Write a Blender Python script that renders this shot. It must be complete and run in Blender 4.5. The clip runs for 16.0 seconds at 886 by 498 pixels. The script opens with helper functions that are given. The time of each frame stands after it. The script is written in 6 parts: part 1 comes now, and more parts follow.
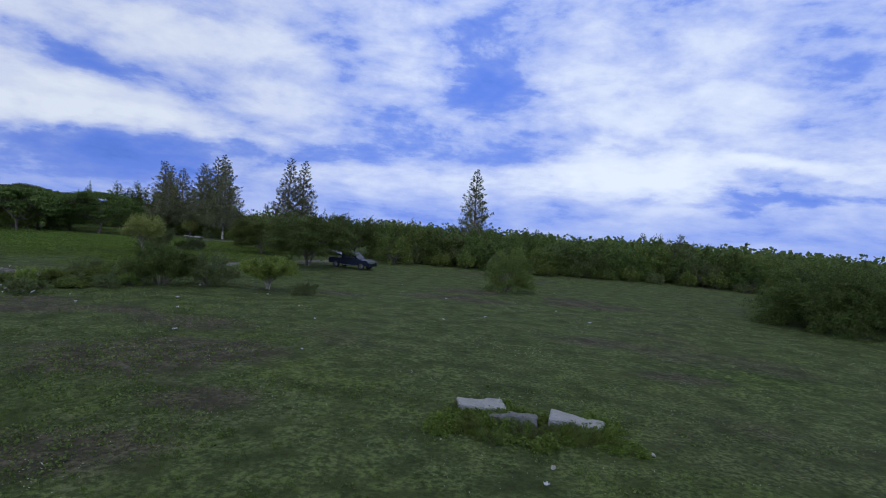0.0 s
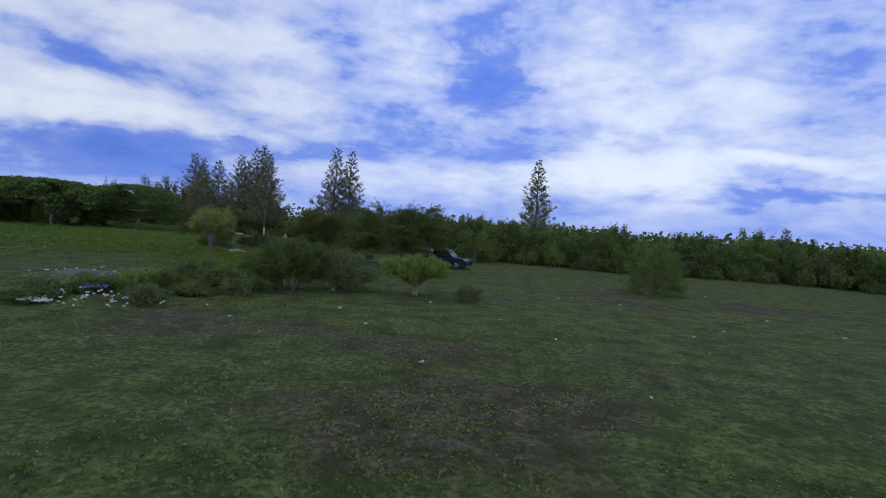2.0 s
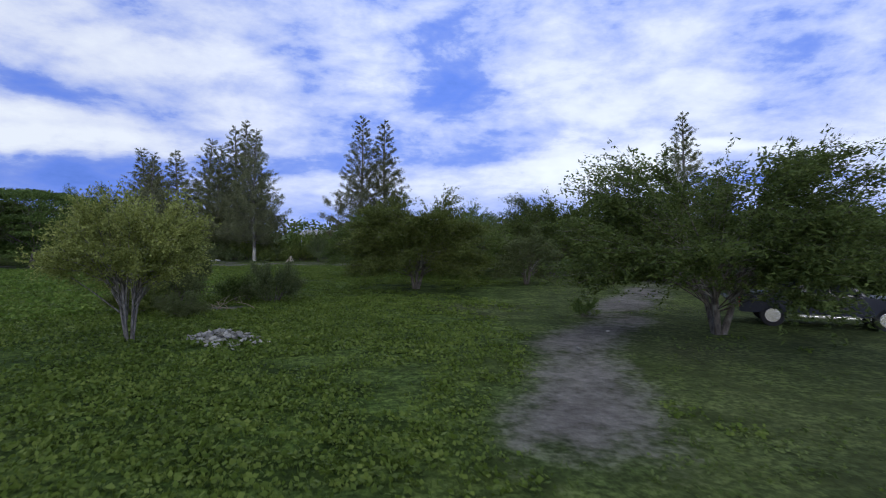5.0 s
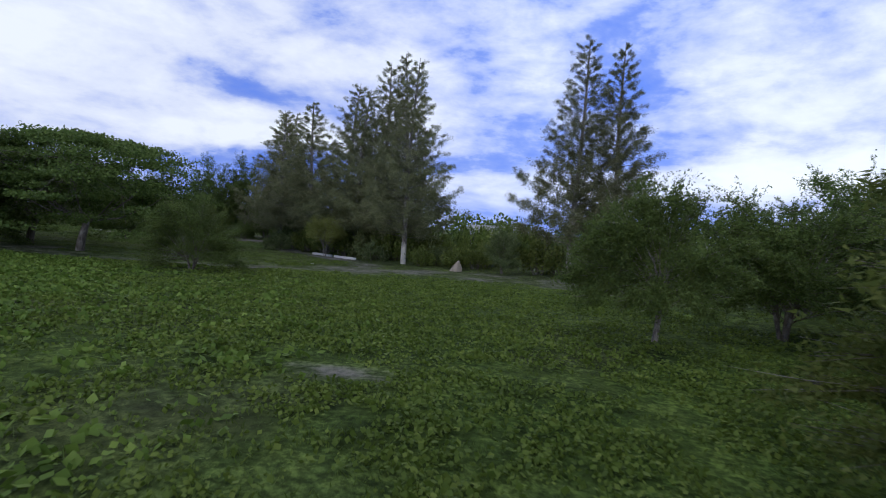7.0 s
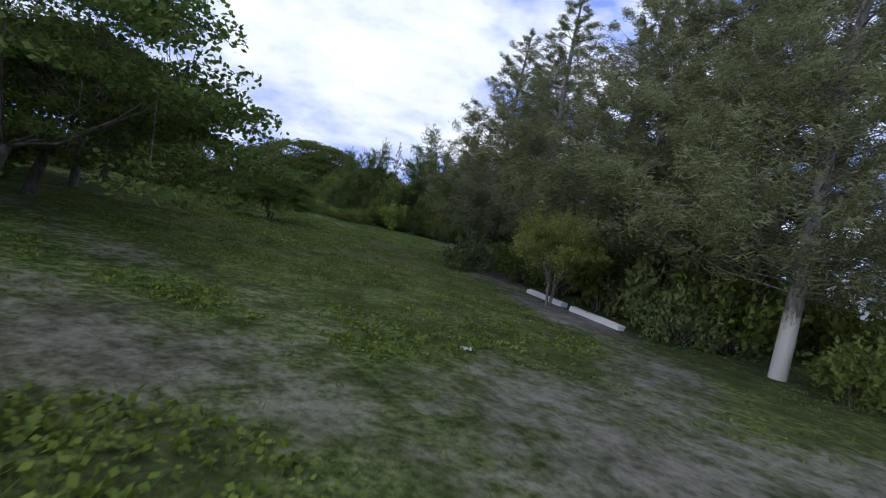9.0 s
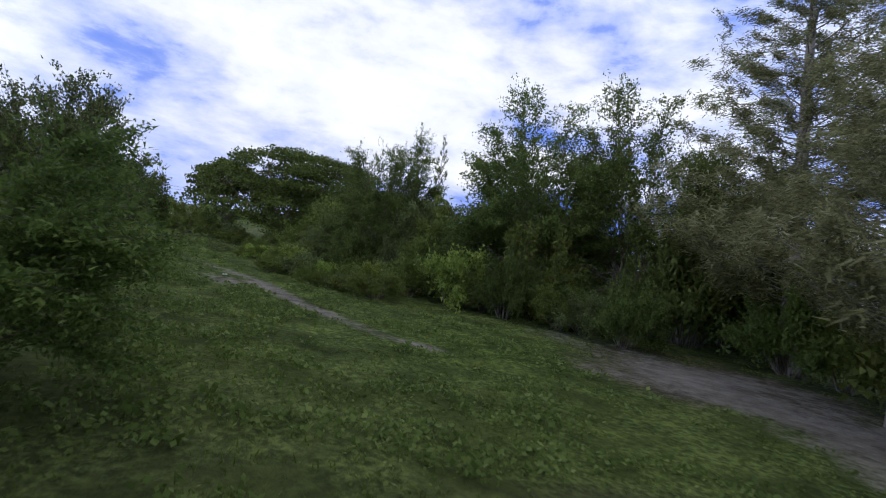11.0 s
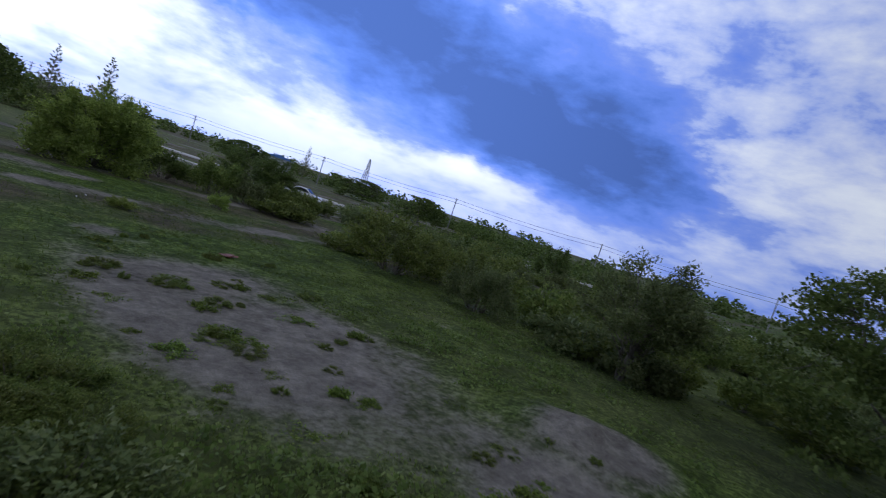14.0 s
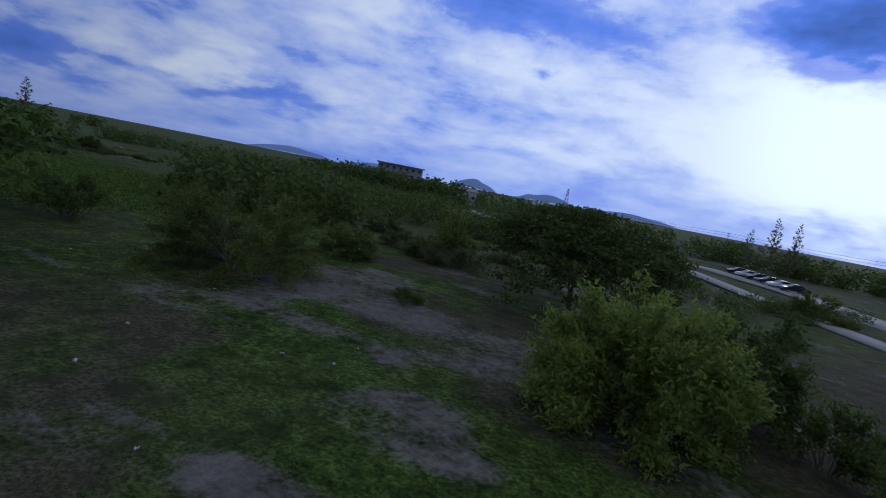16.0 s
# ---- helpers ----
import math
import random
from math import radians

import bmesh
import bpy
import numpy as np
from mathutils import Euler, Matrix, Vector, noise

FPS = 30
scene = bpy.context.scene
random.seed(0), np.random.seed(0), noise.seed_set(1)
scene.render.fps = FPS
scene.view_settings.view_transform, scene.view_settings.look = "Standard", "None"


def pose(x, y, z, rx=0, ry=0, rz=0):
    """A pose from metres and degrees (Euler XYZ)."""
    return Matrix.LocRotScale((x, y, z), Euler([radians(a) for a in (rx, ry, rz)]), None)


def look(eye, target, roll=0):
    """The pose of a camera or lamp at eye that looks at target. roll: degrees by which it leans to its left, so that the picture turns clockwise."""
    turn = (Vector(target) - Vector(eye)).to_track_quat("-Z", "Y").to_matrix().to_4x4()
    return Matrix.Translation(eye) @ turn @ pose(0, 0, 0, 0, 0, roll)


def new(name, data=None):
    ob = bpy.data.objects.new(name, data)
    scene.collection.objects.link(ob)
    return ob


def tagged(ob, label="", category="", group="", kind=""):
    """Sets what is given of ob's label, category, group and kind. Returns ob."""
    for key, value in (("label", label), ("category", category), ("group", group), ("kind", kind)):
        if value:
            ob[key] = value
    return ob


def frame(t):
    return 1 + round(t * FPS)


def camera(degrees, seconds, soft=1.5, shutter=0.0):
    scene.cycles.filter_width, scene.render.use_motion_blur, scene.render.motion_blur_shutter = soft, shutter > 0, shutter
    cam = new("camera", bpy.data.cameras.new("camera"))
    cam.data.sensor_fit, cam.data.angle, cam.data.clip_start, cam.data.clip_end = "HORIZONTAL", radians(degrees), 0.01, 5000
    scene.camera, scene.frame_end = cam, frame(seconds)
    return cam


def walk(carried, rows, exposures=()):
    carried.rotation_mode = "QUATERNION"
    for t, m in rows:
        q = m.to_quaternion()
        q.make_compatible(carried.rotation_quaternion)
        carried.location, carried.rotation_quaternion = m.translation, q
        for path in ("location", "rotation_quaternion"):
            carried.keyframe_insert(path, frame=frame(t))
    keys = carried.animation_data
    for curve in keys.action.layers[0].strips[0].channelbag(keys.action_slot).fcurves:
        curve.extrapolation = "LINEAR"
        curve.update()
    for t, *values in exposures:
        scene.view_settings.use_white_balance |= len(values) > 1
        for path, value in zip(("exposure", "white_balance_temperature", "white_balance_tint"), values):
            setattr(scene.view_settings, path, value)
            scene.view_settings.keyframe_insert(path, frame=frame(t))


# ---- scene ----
cam = camera(78.0, 16.0, soft=1.0, shutter=0.08)
PATH = [
    (0.0, pose(10.69, 18.99, 4.80, 88.05, -4.37, 5.78)),
    (0.5, pose(8.07, 18.66, 4.95, 87.85, -4.02, 5.91)),
    (1.0, pose(5.55, 19.61, 4.56, 88.02, -4.17, 5.87)),
    (1.5, pose(2.91, 21.59, 4.09, 87.80, -4.15, 5.87)),
    (2.0, pose(0.19, 24.94, 3.76, 87.72, -4.25, 5.92)),
    (2.5, pose(-2.59, 29.19, 3.56, 87.88, -4.11, 5.78)),
    (3.0, pose(-5.33, 34.00, 3.41, 88.71, -3.89, 5.76)),
    (3.2, pose(-6.47, 36.12, 3.35, 88.75, -3.87, 5.69)),
    (5.3, pose(-18.24, 62.16, 2.92, 88.47, -0.02, 3.14)),
    (5.5, pose(-19.22, 64.68, 2.89, 88.66, -0.58, 2.86)),
    (6.0, pose(-21.14, 70.83, 2.81, 88.85, -3.72, 6.69)),
    (6.5, pose(-23.12, 76.44, 2.75, 88.57, -4.97, 12.90)),
    (7.0, pose(-25.39, 81.71, 2.61, 87.96, -3.83, 19.51)),
    (7.5, pose(-27.82, 87.31, 2.39, 87.62, -4.40, 26.93)),
    (8.0, pose(-30.27, 93.04, 2.27, 87.28, -6.65, 35.27)),
    (8.5, pose(-33.92, 98.81, 2.12, 86.58, -9.57, 43.28)),
    (8.7, pose(-35.34, 100.83, 2.07, 85.90, -11.52, 46.42)),
    (10.8, pose(-58.40, 117.61, 2.52, 89.31, -8.38, 48.01)),
    (11.0, pose(-60.76, 118.95, 2.47, 89.36, -8.48, 48.28)),
    (11.5, pose(-66.60, 122.23, 2.35, 90.54, -15.49, 60.52)),
    (12.0, pose(-73.32, 124.17, 2.23, 92.04, -16.42, 71.59)),
    (12.5, pose(-80.03, 125.59, 2.42, 91.64, -17.38, 80.58)),
    (13.0, pose(-86.75, 125.96, 2.83, 90.49, -18.85, 91.59)),
    (13.5, pose(-93.14, 125.37, 3.33, 88.43, -19.58, 107.05)),
    (14.0, pose(-99.60, 123.56, 3.93, 86.11, -18.01, 128.06)),
    (14.5, pose(-105.31, 120.28, 4.44, 84.71, -15.70, 150.50)),
    (15.0, pose(-109.89, 115.73, 5.02, 83.96, -14.08, 171.24)),
    (15.5, pose(-113.27, 110.23, 5.67, 83.22, -12.28, 191.14)),
    (16.0, pose(-115.34, 104.18, 6.63, 83.02, -10.98, 210.73)),
]
EXPOSURES = [(0.0, -0.35, 5800, 10), (3.2, -0.35, 5850, 10), (5.5, -0.1, 6000, 10), (7.5, -0.05, 6000, 10), (8.5, 0.2, 6050, 10), (11.0, 0.2, 6400, 10), (11.5, 0.1, 6450, 10), (12.5, 0.06, 6180, 10), (13.5, -0.10, 6150, 10), (14.0, -0.6, 6000, 10), (14.5, -1.1, 5850, 10), (16.0, -1.3, 5450, 10)]
walk(cam, PATH, EXPOSURES)

# ---- sky, sun ----
SUN = (-0.12, -0.98, 0.165)
SUN_EL, SUN_ROT = radians(9.5), radians(-173.0)
world = bpy.data.worlds.new("evening_sky")
scene.world = world
world.use_nodes = True


class Graph:
    """Short hand for node trees."""

    def __init__(self, tree):
        self.t = tree

    def node(self, kind, **kw):
        n = self.t.nodes.new(kind)
        for key, value in kw.items():
            if key == "op":
                n.operation = value
            elif key == "dtype":
                n.data_type = value
            elif key == "blend":
                n.blend_type = value
        return n

    def put(self, sock, v):
        if isinstance(v, bpy.types.NodeSocket):
            self.t.links.new(v, sock)
        elif isinstance(v, (tuple, list)):
            sock.default_value = (*v, 1.0) if len(v) == 3 and len(sock.default_value) == 4 else v
        else:
            sock.default_value = v

    def math(self, op, a, b=0.0, c=None, clamp=False):
        n = self.node("ShaderNodeMath", op=op)
        n.use_clamp = clamp
        self.put(n.inputs[0], a)
        self.put(n.inputs[1], b)
        if c is not None:
            self.put(n.inputs[2], c)
        return n.outputs[0]

    def mix(self, f, a, b, blend="MIX"):
        n = self.node("ShaderNodeMix", dtype="RGBA")
        n.blend_type = blend
        self.put(n.inputs[0], f)
        self.put(n.inputs[6], a)
        self.put(n.inputs[7], b)
        return n.outputs[2]

    def noise(self, vec, scale, detail=4.0, rough=0.55, warp=0.0):
        n = self.node("ShaderNodeTexNoise")
        n.inputs["Scale"].default_value = scale
        n.inputs["Detail"].default_value = detail
        n.inputs["Roughness"].default_value = rough
        n.inputs["Distortion"].default_value = warp
        if vec is not None:
            self.put(n.inputs["Vector"], vec)
        return n.outputs[0]

    def ramp(self, f, stops):
        n = self.node("ShaderNodeValToRGB")
        r = n.color_ramp
        while len(r.elements) < len(stops):
            r.elements.new(0.5)
        for e, (p, c) in zip(r.elements, stops):
            e.position = p
            e.color = (*c, 1.0) if len(c) == 3 else c
        self.put(n.inputs[0], f)
        return n.outputs[0]

    def step(self, f, lo, hi):
        n = self.node("ShaderNodeMapRange")
        n.interpolation_type = "SMOOTHSTEP"
        self.put(n.inputs["Value"], f)
        n.inputs["From Min"].default_value = lo
        n.inputs["From Max"].default_value = hi
        return n.outputs["Result"]


# cloud masses: bearing and height of the middle, half width, half height (degrees), strength
SHADED = [(-53, 18.5, 8, 5.5, 0.48), (67, 4.7, 14, 2.4, 0.30), (98, 14.8, 11, 4.0, 0.26), (134, 16.8, 9, 3.6, 0.18), (129, 4.5, 11, 0.9, 0.30), (61, 11.9, 5, 1.3, 0.22), (84, 6.8, 9, 1.5, 0.20), (-11, 8.9, 13, 4.5, 0.40),
          (-16, 10.2, 18, 6.5, 0.28), (19, 24.1, 12, 3.2, 0.20), (-28, 14.3, 22, 7.7, 0.48), (-14, 11.8, 12, 5.1, 0.26), (-43, 18.5, 16, 6.5, 0.58), (-105, 18.0, 13, 2.4, 0.40),
          (-98, 12.0, 2, 0.9, 0.30), (-75, 18.4, 8, 3.4, 0.68), (-144, 4.1, 6, 1.9, 0.42), (-130, 4.6, 9, 1.1, 0.25)]
SUNLIT = [(73, 16.3, 8, 2.4, 0.30), (65, 8.5, 11, 1.6, 0.32), (94, 16.4, 6, 1.5, 0.30), (119, 14.3, 12, 4.5, 0.20), (114, 7.3, 11, 1.9, 0.50), (130, 7.5, 7, 1.0, 0.34), (41, 9.5, 12, 6.3, 0.14),
          (55, 12.7, 12, 6.5, 0.12), (47, 16.5, 22, 7.4, 0.14), (39, 18.5, 22, 6.9, 0.14), (-23, 4.7, 6, 2.4, 0.40), (-40, 2.2, 10, 3.1, 0.40), (5, 12.1, 13, 3.2, 0.24), (-70, 7.0, 17, 5.5, 0.26),
          (-71, 9.5, 18, 6.5, 0.30), (-81, 11.0, 16, 5.8, 0.24), (-132, 6.1, 4, 1.4, 0.35)]


def build_sky():
    t = world.node_tree
    t.nodes.clear()
    g = Graph(t)
    way = g.node("ShaderNodeTexCoord").outputs["Generated"]
    sep = g.node("ShaderNodeSeparateXYZ")
    g.put(sep.inputs[0], way)
    x, y, z = sep.outputs

    def vec(op, a, b):
        n = g.node("ShaderNodeVectorMath", op=op)
        g.put(n.inputs[0], a)
        g.put(n.inputs[1], b)
        return n.outputs["Value" if op in ("DOT_PRODUCT", "LENGTH") else "Vector"]

    def lobe(direction, lo, hi):
        return g.step(vec("DOT_PRODUCT", way, Vector(direction).normalized()), math.cos(radians(hi)), math.cos(radians(lo)))

    # bearing from the west-south-west and height over the horizon, in degrees
    c, s = math.cos(radians(-103)), math.sin(radians(-103))
    ahead = g.math("ADD", g.math("MULTIPLY", x, s), g.math("MULTIPLY", y, c))
    aside = g.math("SUBTRACT", g.math("MULTIPLY", x, c), g.math("MULTIPLY", y, s))
    bearing = g.math("MULTIPLY", g.math("ARCTAN2", aside, ahead), 57.296)
    lift = g.math("MULTIPLY", g.math("ARCSINE", z), 57.296)
    flat = g.node("ShaderNodeCombineXYZ")
    g.put(flat.inputs[0], bearing)
    g.put(flat.inputs[1], lift)
    here = flat.outputs[0]
    # clouds grow flatter towards the horizon
    squash = g.math("MULTIPLY", g.math("POWER", g.math("MAXIMUM", lift, 0.0), 0.82), 4.2)
    deep = g.node("ShaderNodeCombineXYZ")
    g.put(deep.inputs[0], bearing)
    g.put(deep.inputs[1], squash)
    deck = deep.outputs[0]
    curl = g.node("ShaderNodeTexNoise")
    curl.inputs["Scale"].default_value, curl.inputs["Detail"].default_value, curl.inputs["Roughness"].default_value = 0.11, 6.0, 0.58
    g.put(curl.inputs["Vector"], deck)
    stir = vec("MULTIPLY", vec("SUBTRACT", curl.outputs["Color"], (0.5, 0.5, 0.5)), (17.0, 7.0, 0.0))
    bent = vec("ADD", here, stir)
    big, mid, small = g.noise(deck, 0.045, 3.0, 0.5), g.noise(deck, 0.105, 7.0, 0.56, 0.25), g.noise(deck, 0.34, 6.0, 0.6)
    cover = g.math("ADD", g.math("MULTIPLY", big, 0.42), g.math("ADD", g.math("MULTIPLY", mid, 0.86), g.math("MULTIPLY", small, 0.28)))
    cover = g.math("SUBTRACT", g.math("MULTIPLY", g.math("SUBTRACT", cover, 0.78), 1.35), -0.54)
    for masses, sign in ((SHADED, -1.0), (SUNLIT, 1.0)):
        for a, e, w, h, much in masses:
            off = vec("MULTIPLY", vec("SUBTRACT", bent, (a, e, 0.0)), (1 / w, 1 / h, 0.0))
            near = g.node("ShaderNodeMapRange")
            near.interpolation_type = "SMOOTHSTEP"
            g.put(near.inputs["Value"], vec("LENGTH", off, (0, 0, 0)))
            near.inputs["From Min"].default_value, near.inputs["From Max"].default_value = 1.55, 0.15
            cover = g.math("ADD", cover, g.math("MULTIPLY", near.outputs["Result"], sign * much))
    sky = g.node("ShaderNodeTexSky")
    sky.sky_type = "NISHITA"
    sky.sun_disc = False
    sky.sun_elevation, sky.sun_rotation = SUN_EL, SUN_ROT
    clear = g.mix(0.8, g.mix(1.0, sky.outputs[0], (0.1, 0.1, 0.1), "MULTIPLY"), (0.150, 0.280, 1.02))
    cloud = g.ramp(g.math("MULTIPLY", g.math("ADD", cover, 0.30), 0.77), [(0.0, (0.09, 0.17, 0.50)), (0.20, (0.13, 0.25, 0.76)), (0.38, (0.20, 0.34, 0.98)), (0.52, (0.38, 0.50, 1.0)), (0.66, (0.64, 0.72, 1.05)), (0.80, (0.88, 0.93, 1.10)), (1.0, (1.06, 1.10, 1.16))])
    thin = g.math("MULTIPLY", g.math("SUBTRACT", g.step(cover, 0.10, 0.26), g.step(cover, 0.32, 0.46)), 0.45)
    colour = g.mix(thin, cloud, clear)
    # the western cloud is greyer and even
    west = lobe((-0.80, 0.55, 0.24), 10.0, 46.0)
    colour = g.mix(g.math("MULTIPLY", west, 0.55), colour, g.mix(1.0, colour, (0.80, 0.78, 0.76), "MULTIPLY"))
    # lilac-blue band on the horizon
    low = g.math("SUBTRACT", 1.0, g.step(z, 0.01, 0.10))
    colour = g.mix(g.math("MULTIPLY", low, 0.45), colour, (0.27, 0.40, 0.97))
    # brighter sky on the sun's side
    glow = g.math("ADD", 1.0, g.math("MULTIPLY", lobe(SUN, 8.0, 80.0), 0.80))
    lit = g.node("ShaderNodeVectorMath", op="SCALE")
    g.put(lit.inputs[0], colour)
    g.put(lit.inputs["Scale"], glow)
    colour = lit.outputs[0]
    bright = g.math("MULTIPLY", g.math("POWER", lobe(SUN, 0.0, 17.0), 1.7), g.step(cover, 0.42, 1.0))
    colour = g.mix(bright, colour, (2.4, 2.5, 2.6))
    # even grey-white cloud overhead
    colour = g.mix(g.step(z, 0.46, 0.75), colour, (0.80, 0.80, 0.74))
    bg = g.node("ShaderNodeBackground")
    g.put(bg.inputs[0], colour)
    bg.inputs[1].default_value = 1.0
    out = g.node("ShaderNodeOutputWorld")
    t.links.new(bg.outputs[0], out.inputs[0])


build_sky()
sun_data = bpy.data.lights.new("sun", "SUN")
sun_data.energy, sun_data.angle, sun_data.color = 0.6, radians(14), (1.0, 0.93, 0.82)
sun_lamp = new("sun", sun_data)
sun_lamp.matrix_world = look((0, 0, 60), (0 - SUN[0] * 60, 0 - SUN[1] * 60, 60 - SUN[2] * 60))


# ---- materials ----
def material(name):
    m = bpy.data.materials.new(name)
    m.use_nodes = True
    m.node_tree.nodes.clear()
    return m, Graph(m.node_tree)


def finish(m, g, shader):
    out = g.node("ShaderNodeOutputMaterial")
    m.node_tree.links.new(shader, out.inputs[0])
    return m


def principled(g, colour, rough=0.8, metal=0.0, bump=None, strength=0.3, dist=0.02, gloss=0.5):
    b = g.node("ShaderNodeBsdfPrincipled")
    g.put(b.inputs["Base Color"], colour)
    g.put(b.inputs["Roughness"], rough)
    g.put(b.inputs["Metallic"], metal)
    b.inputs["Specular IOR Level"].default_value = gloss
    if bump is not None:
        n = g.node("ShaderNodeBump")
        n.inputs["Strength"].default_value = strength
        n.inputs["Distance"].default_value = dist
        g.put(n.inputs["Height"], bump)
        g.put(b.inputs["Normal"], n.outputs[0])
    return b.outputs[0]


def attr(g, name):
    n = g.node("ShaderNodeAttribute")
    n.attribute_name = name
    return n.outputs["Fac"]


def place_vec(g):
    return g.node("ShaderNodeNewGeometry").outputs["Position"]


def object_vec(g):
    return g.node("ShaderNodeTexCoord").outputs["Object"]


def leaf_material(name, dark, mid, light, through_light=0.3):
    """Foliage: tint of each leaf, clumps of colour, a little light through the blade."""
    m, g = material(name)
    tint = attr(g, "tint")
    clump = g.noise(object_vec(g), 0.9, 3.0)
    f = g.math("ADD", g.math("MULTIPLY", tint, 0.65), g.math("MULTIPLY", g.math("SUBTRACT", clump, 0.3), 0.9), clamp=True)
    c = g.ramp(f, [(0.0, dark), (0.5, mid), (1.0, light)])
    info = g.node("ShaderNodeObjectInfo").outputs["Random"]
    hsv = g.node("ShaderNodeHueSaturation")
    g.put(hsv.inputs["Hue"], g.math("ADD", g.math("MULTIPLY", info, 0.02), 0.49))
    g.put(hsv.inputs["Value"], g.math("ADD", g.math("MULTIPLY", info, 0.3), 0.85))
    g.put(hsv.inputs["Color"], c)
    b = g.node("ShaderNodeBsdfPrincipled")
    g.put(b.inputs["Base Color"], hsv.outputs[0])
    b.inputs["Roughness"].default_value = 0.55
    b.inputs["Specular IOR Level"].default_value = 0.15
    tr = g.node("ShaderNodeBsdfTranslucent")
    g.put(tr.inputs[0], hsv.outputs[0])
    mx = g.node("ShaderNodeMixShader")
    mx.inputs[0].default_value = through_light
    m.node_tree.links.new(b.outputs[0], mx.inputs[1])
    m.node_tree.links.new(tr.outputs[0], mx.inputs[2])
    return finish(m, g, mx.outputs[0])


def bark_material(name, dark, light, lime=0.0):
    m, g = material(name)
    v = object_vec(g)
    mp = g.node("ShaderNodeMapping")
    mp.inputs["Scale"].default_value = (1, 1, 0.25)
    g.put(mp.inputs["Vector"], v)
    n = g.noise(mp.outputs[0], 14.0, 6.0, 0.65)
    c = g.mix(g.step(n, 0.3, 0.7), dark, light)
    c = g.mix(g.math("MULTIPLY", g.step(g.noise(v, 2.2, 3.0), 0.52, 0.66), 0.5), c, (0.33, 0.32, 0.28))
    if lime:
        # old limewash on the foot of the trunk, worn away towards its upper edge
        sep = g.node("ShaderNodeSeparateXYZ")
        g.put(sep.inputs[0], v)
        edge = g.math("ADD", g.math("SUBTRACT", lime, sep.outputs[2]), g.math("MULTIPLY", g.math("SUBTRACT", n, 0.5), 1.6))
        c = g.mix(g.math("MULTIPLY", g.step(edge, -0.2, 0.5), 0.85), c, (0.52, 0.49, 0.42))
    return finish(m, g, principled(g, c, 0.9, bump=n, strength=0.7, dist=0.03))


def plain_material(name, colour, rough=0.6, metal=0.0, vary=0.25, scale=6.0, bump=0.15):
    m, g = material(name)
    n = g.noise(object_vec(g), scale, 6.0, 0.6)
    fine = g.noise(object_vec(g), scale * 9, 3.0)
    f = g.math("ADD", g.math("MULTIPLY", n, 0.7), g.math("MULTIPLY", fine, 0.3))
    dark = tuple(c * (1 - vary) for c in colour)
    light = tuple(min(1.0, c * (1 + vary)) for c in colour)
    return finish(m, g, principled(g, g.mix(f, dark, light), rough, metal, fine, bump, 0.01))


LEAF_NEEDLE = leaf_material("casuarina_needles", (0.068, 0.078, 0.036), (0.182, 0.196, 0.094), (0.340, 0.350, 0.195), 0.5)
LEAF_DARK = leaf_material("dark_leaves", (0.041, 0.066, 0.017), (0.090, 0.134, 0.032), (0.168, 0.218, 0.062), 0.40)
LEAF_THORN = leaf_material("thorn_leaves", (0.052, 0.078, 0.017), (0.122, 0.164, 0.036), (0.232, 0.272, 0.080), 0.42)
LEAF_BRIGHT = leaf_material("bright_leaves", (0.095, 0.145, 0.028), (0.225, 0.305, 0.064), (0.370, 0.450, 0.125), 0.5)
LEAF_PALE = leaf_material("pale_leaves", (0.095, 0.115, 0.028), (0.235, 0.262, 0.068), (0.430, 0.450, 0.150), 0.45)
LEAF_YELLOW = leaf_material("yellow_leaves", (0.070, 0.110, 0.018), (0.165, 0.225, 0.040), (0.290, 0.350, 0.085))
LEAF_GREY = leaf_material("grey_leaves", (0.056, 0.078, 0.028), (0.118, 0.150, 0.056), (0.225, 0.255, 0.112), 0.42)
WEED = leaf_material("weed_leaves", (0.042, 0.072, 0.012), (0.104, 0.156, 0.024), (0.205, 0.262, 0.056), 0.25)
GRASS = leaf_material("grass_blades", (0.040, 0.066, 0.010), (0.085, 0.128, 0.020), (0.160, 0.200, 0.050), 0.45)
SMALL_WEED = leaf_material("small_weed_leaves", (0.050, 0.080, 0.018), (0.112, 0.158, 0.040), (0.225, 0.275, 0.095), 0.4)
BARK = bark_material("bark", (0.05, 0.042, 0.034), (0.16, 0.14, 0.115))
BARK_PALE = bark_material("pale_bark", (0.14, 0.13, 0.11), (0.40, 0.38, 0.33))
BARK_MID = bark_material("grey_bark", (0.06, 0.052, 0.044), (0.26, 0.24, 0.21))
BARK_LIME = bark_material("limewashed_bark", (0.05, 0.044, 0.038), (0.20, 0.185, 0.16), 1.9)
CONCRETE = plain_material("pole_concrete", (0.20, 0.20, 0.195), 0.9, 0, 0.35, 3.0, 0.5)


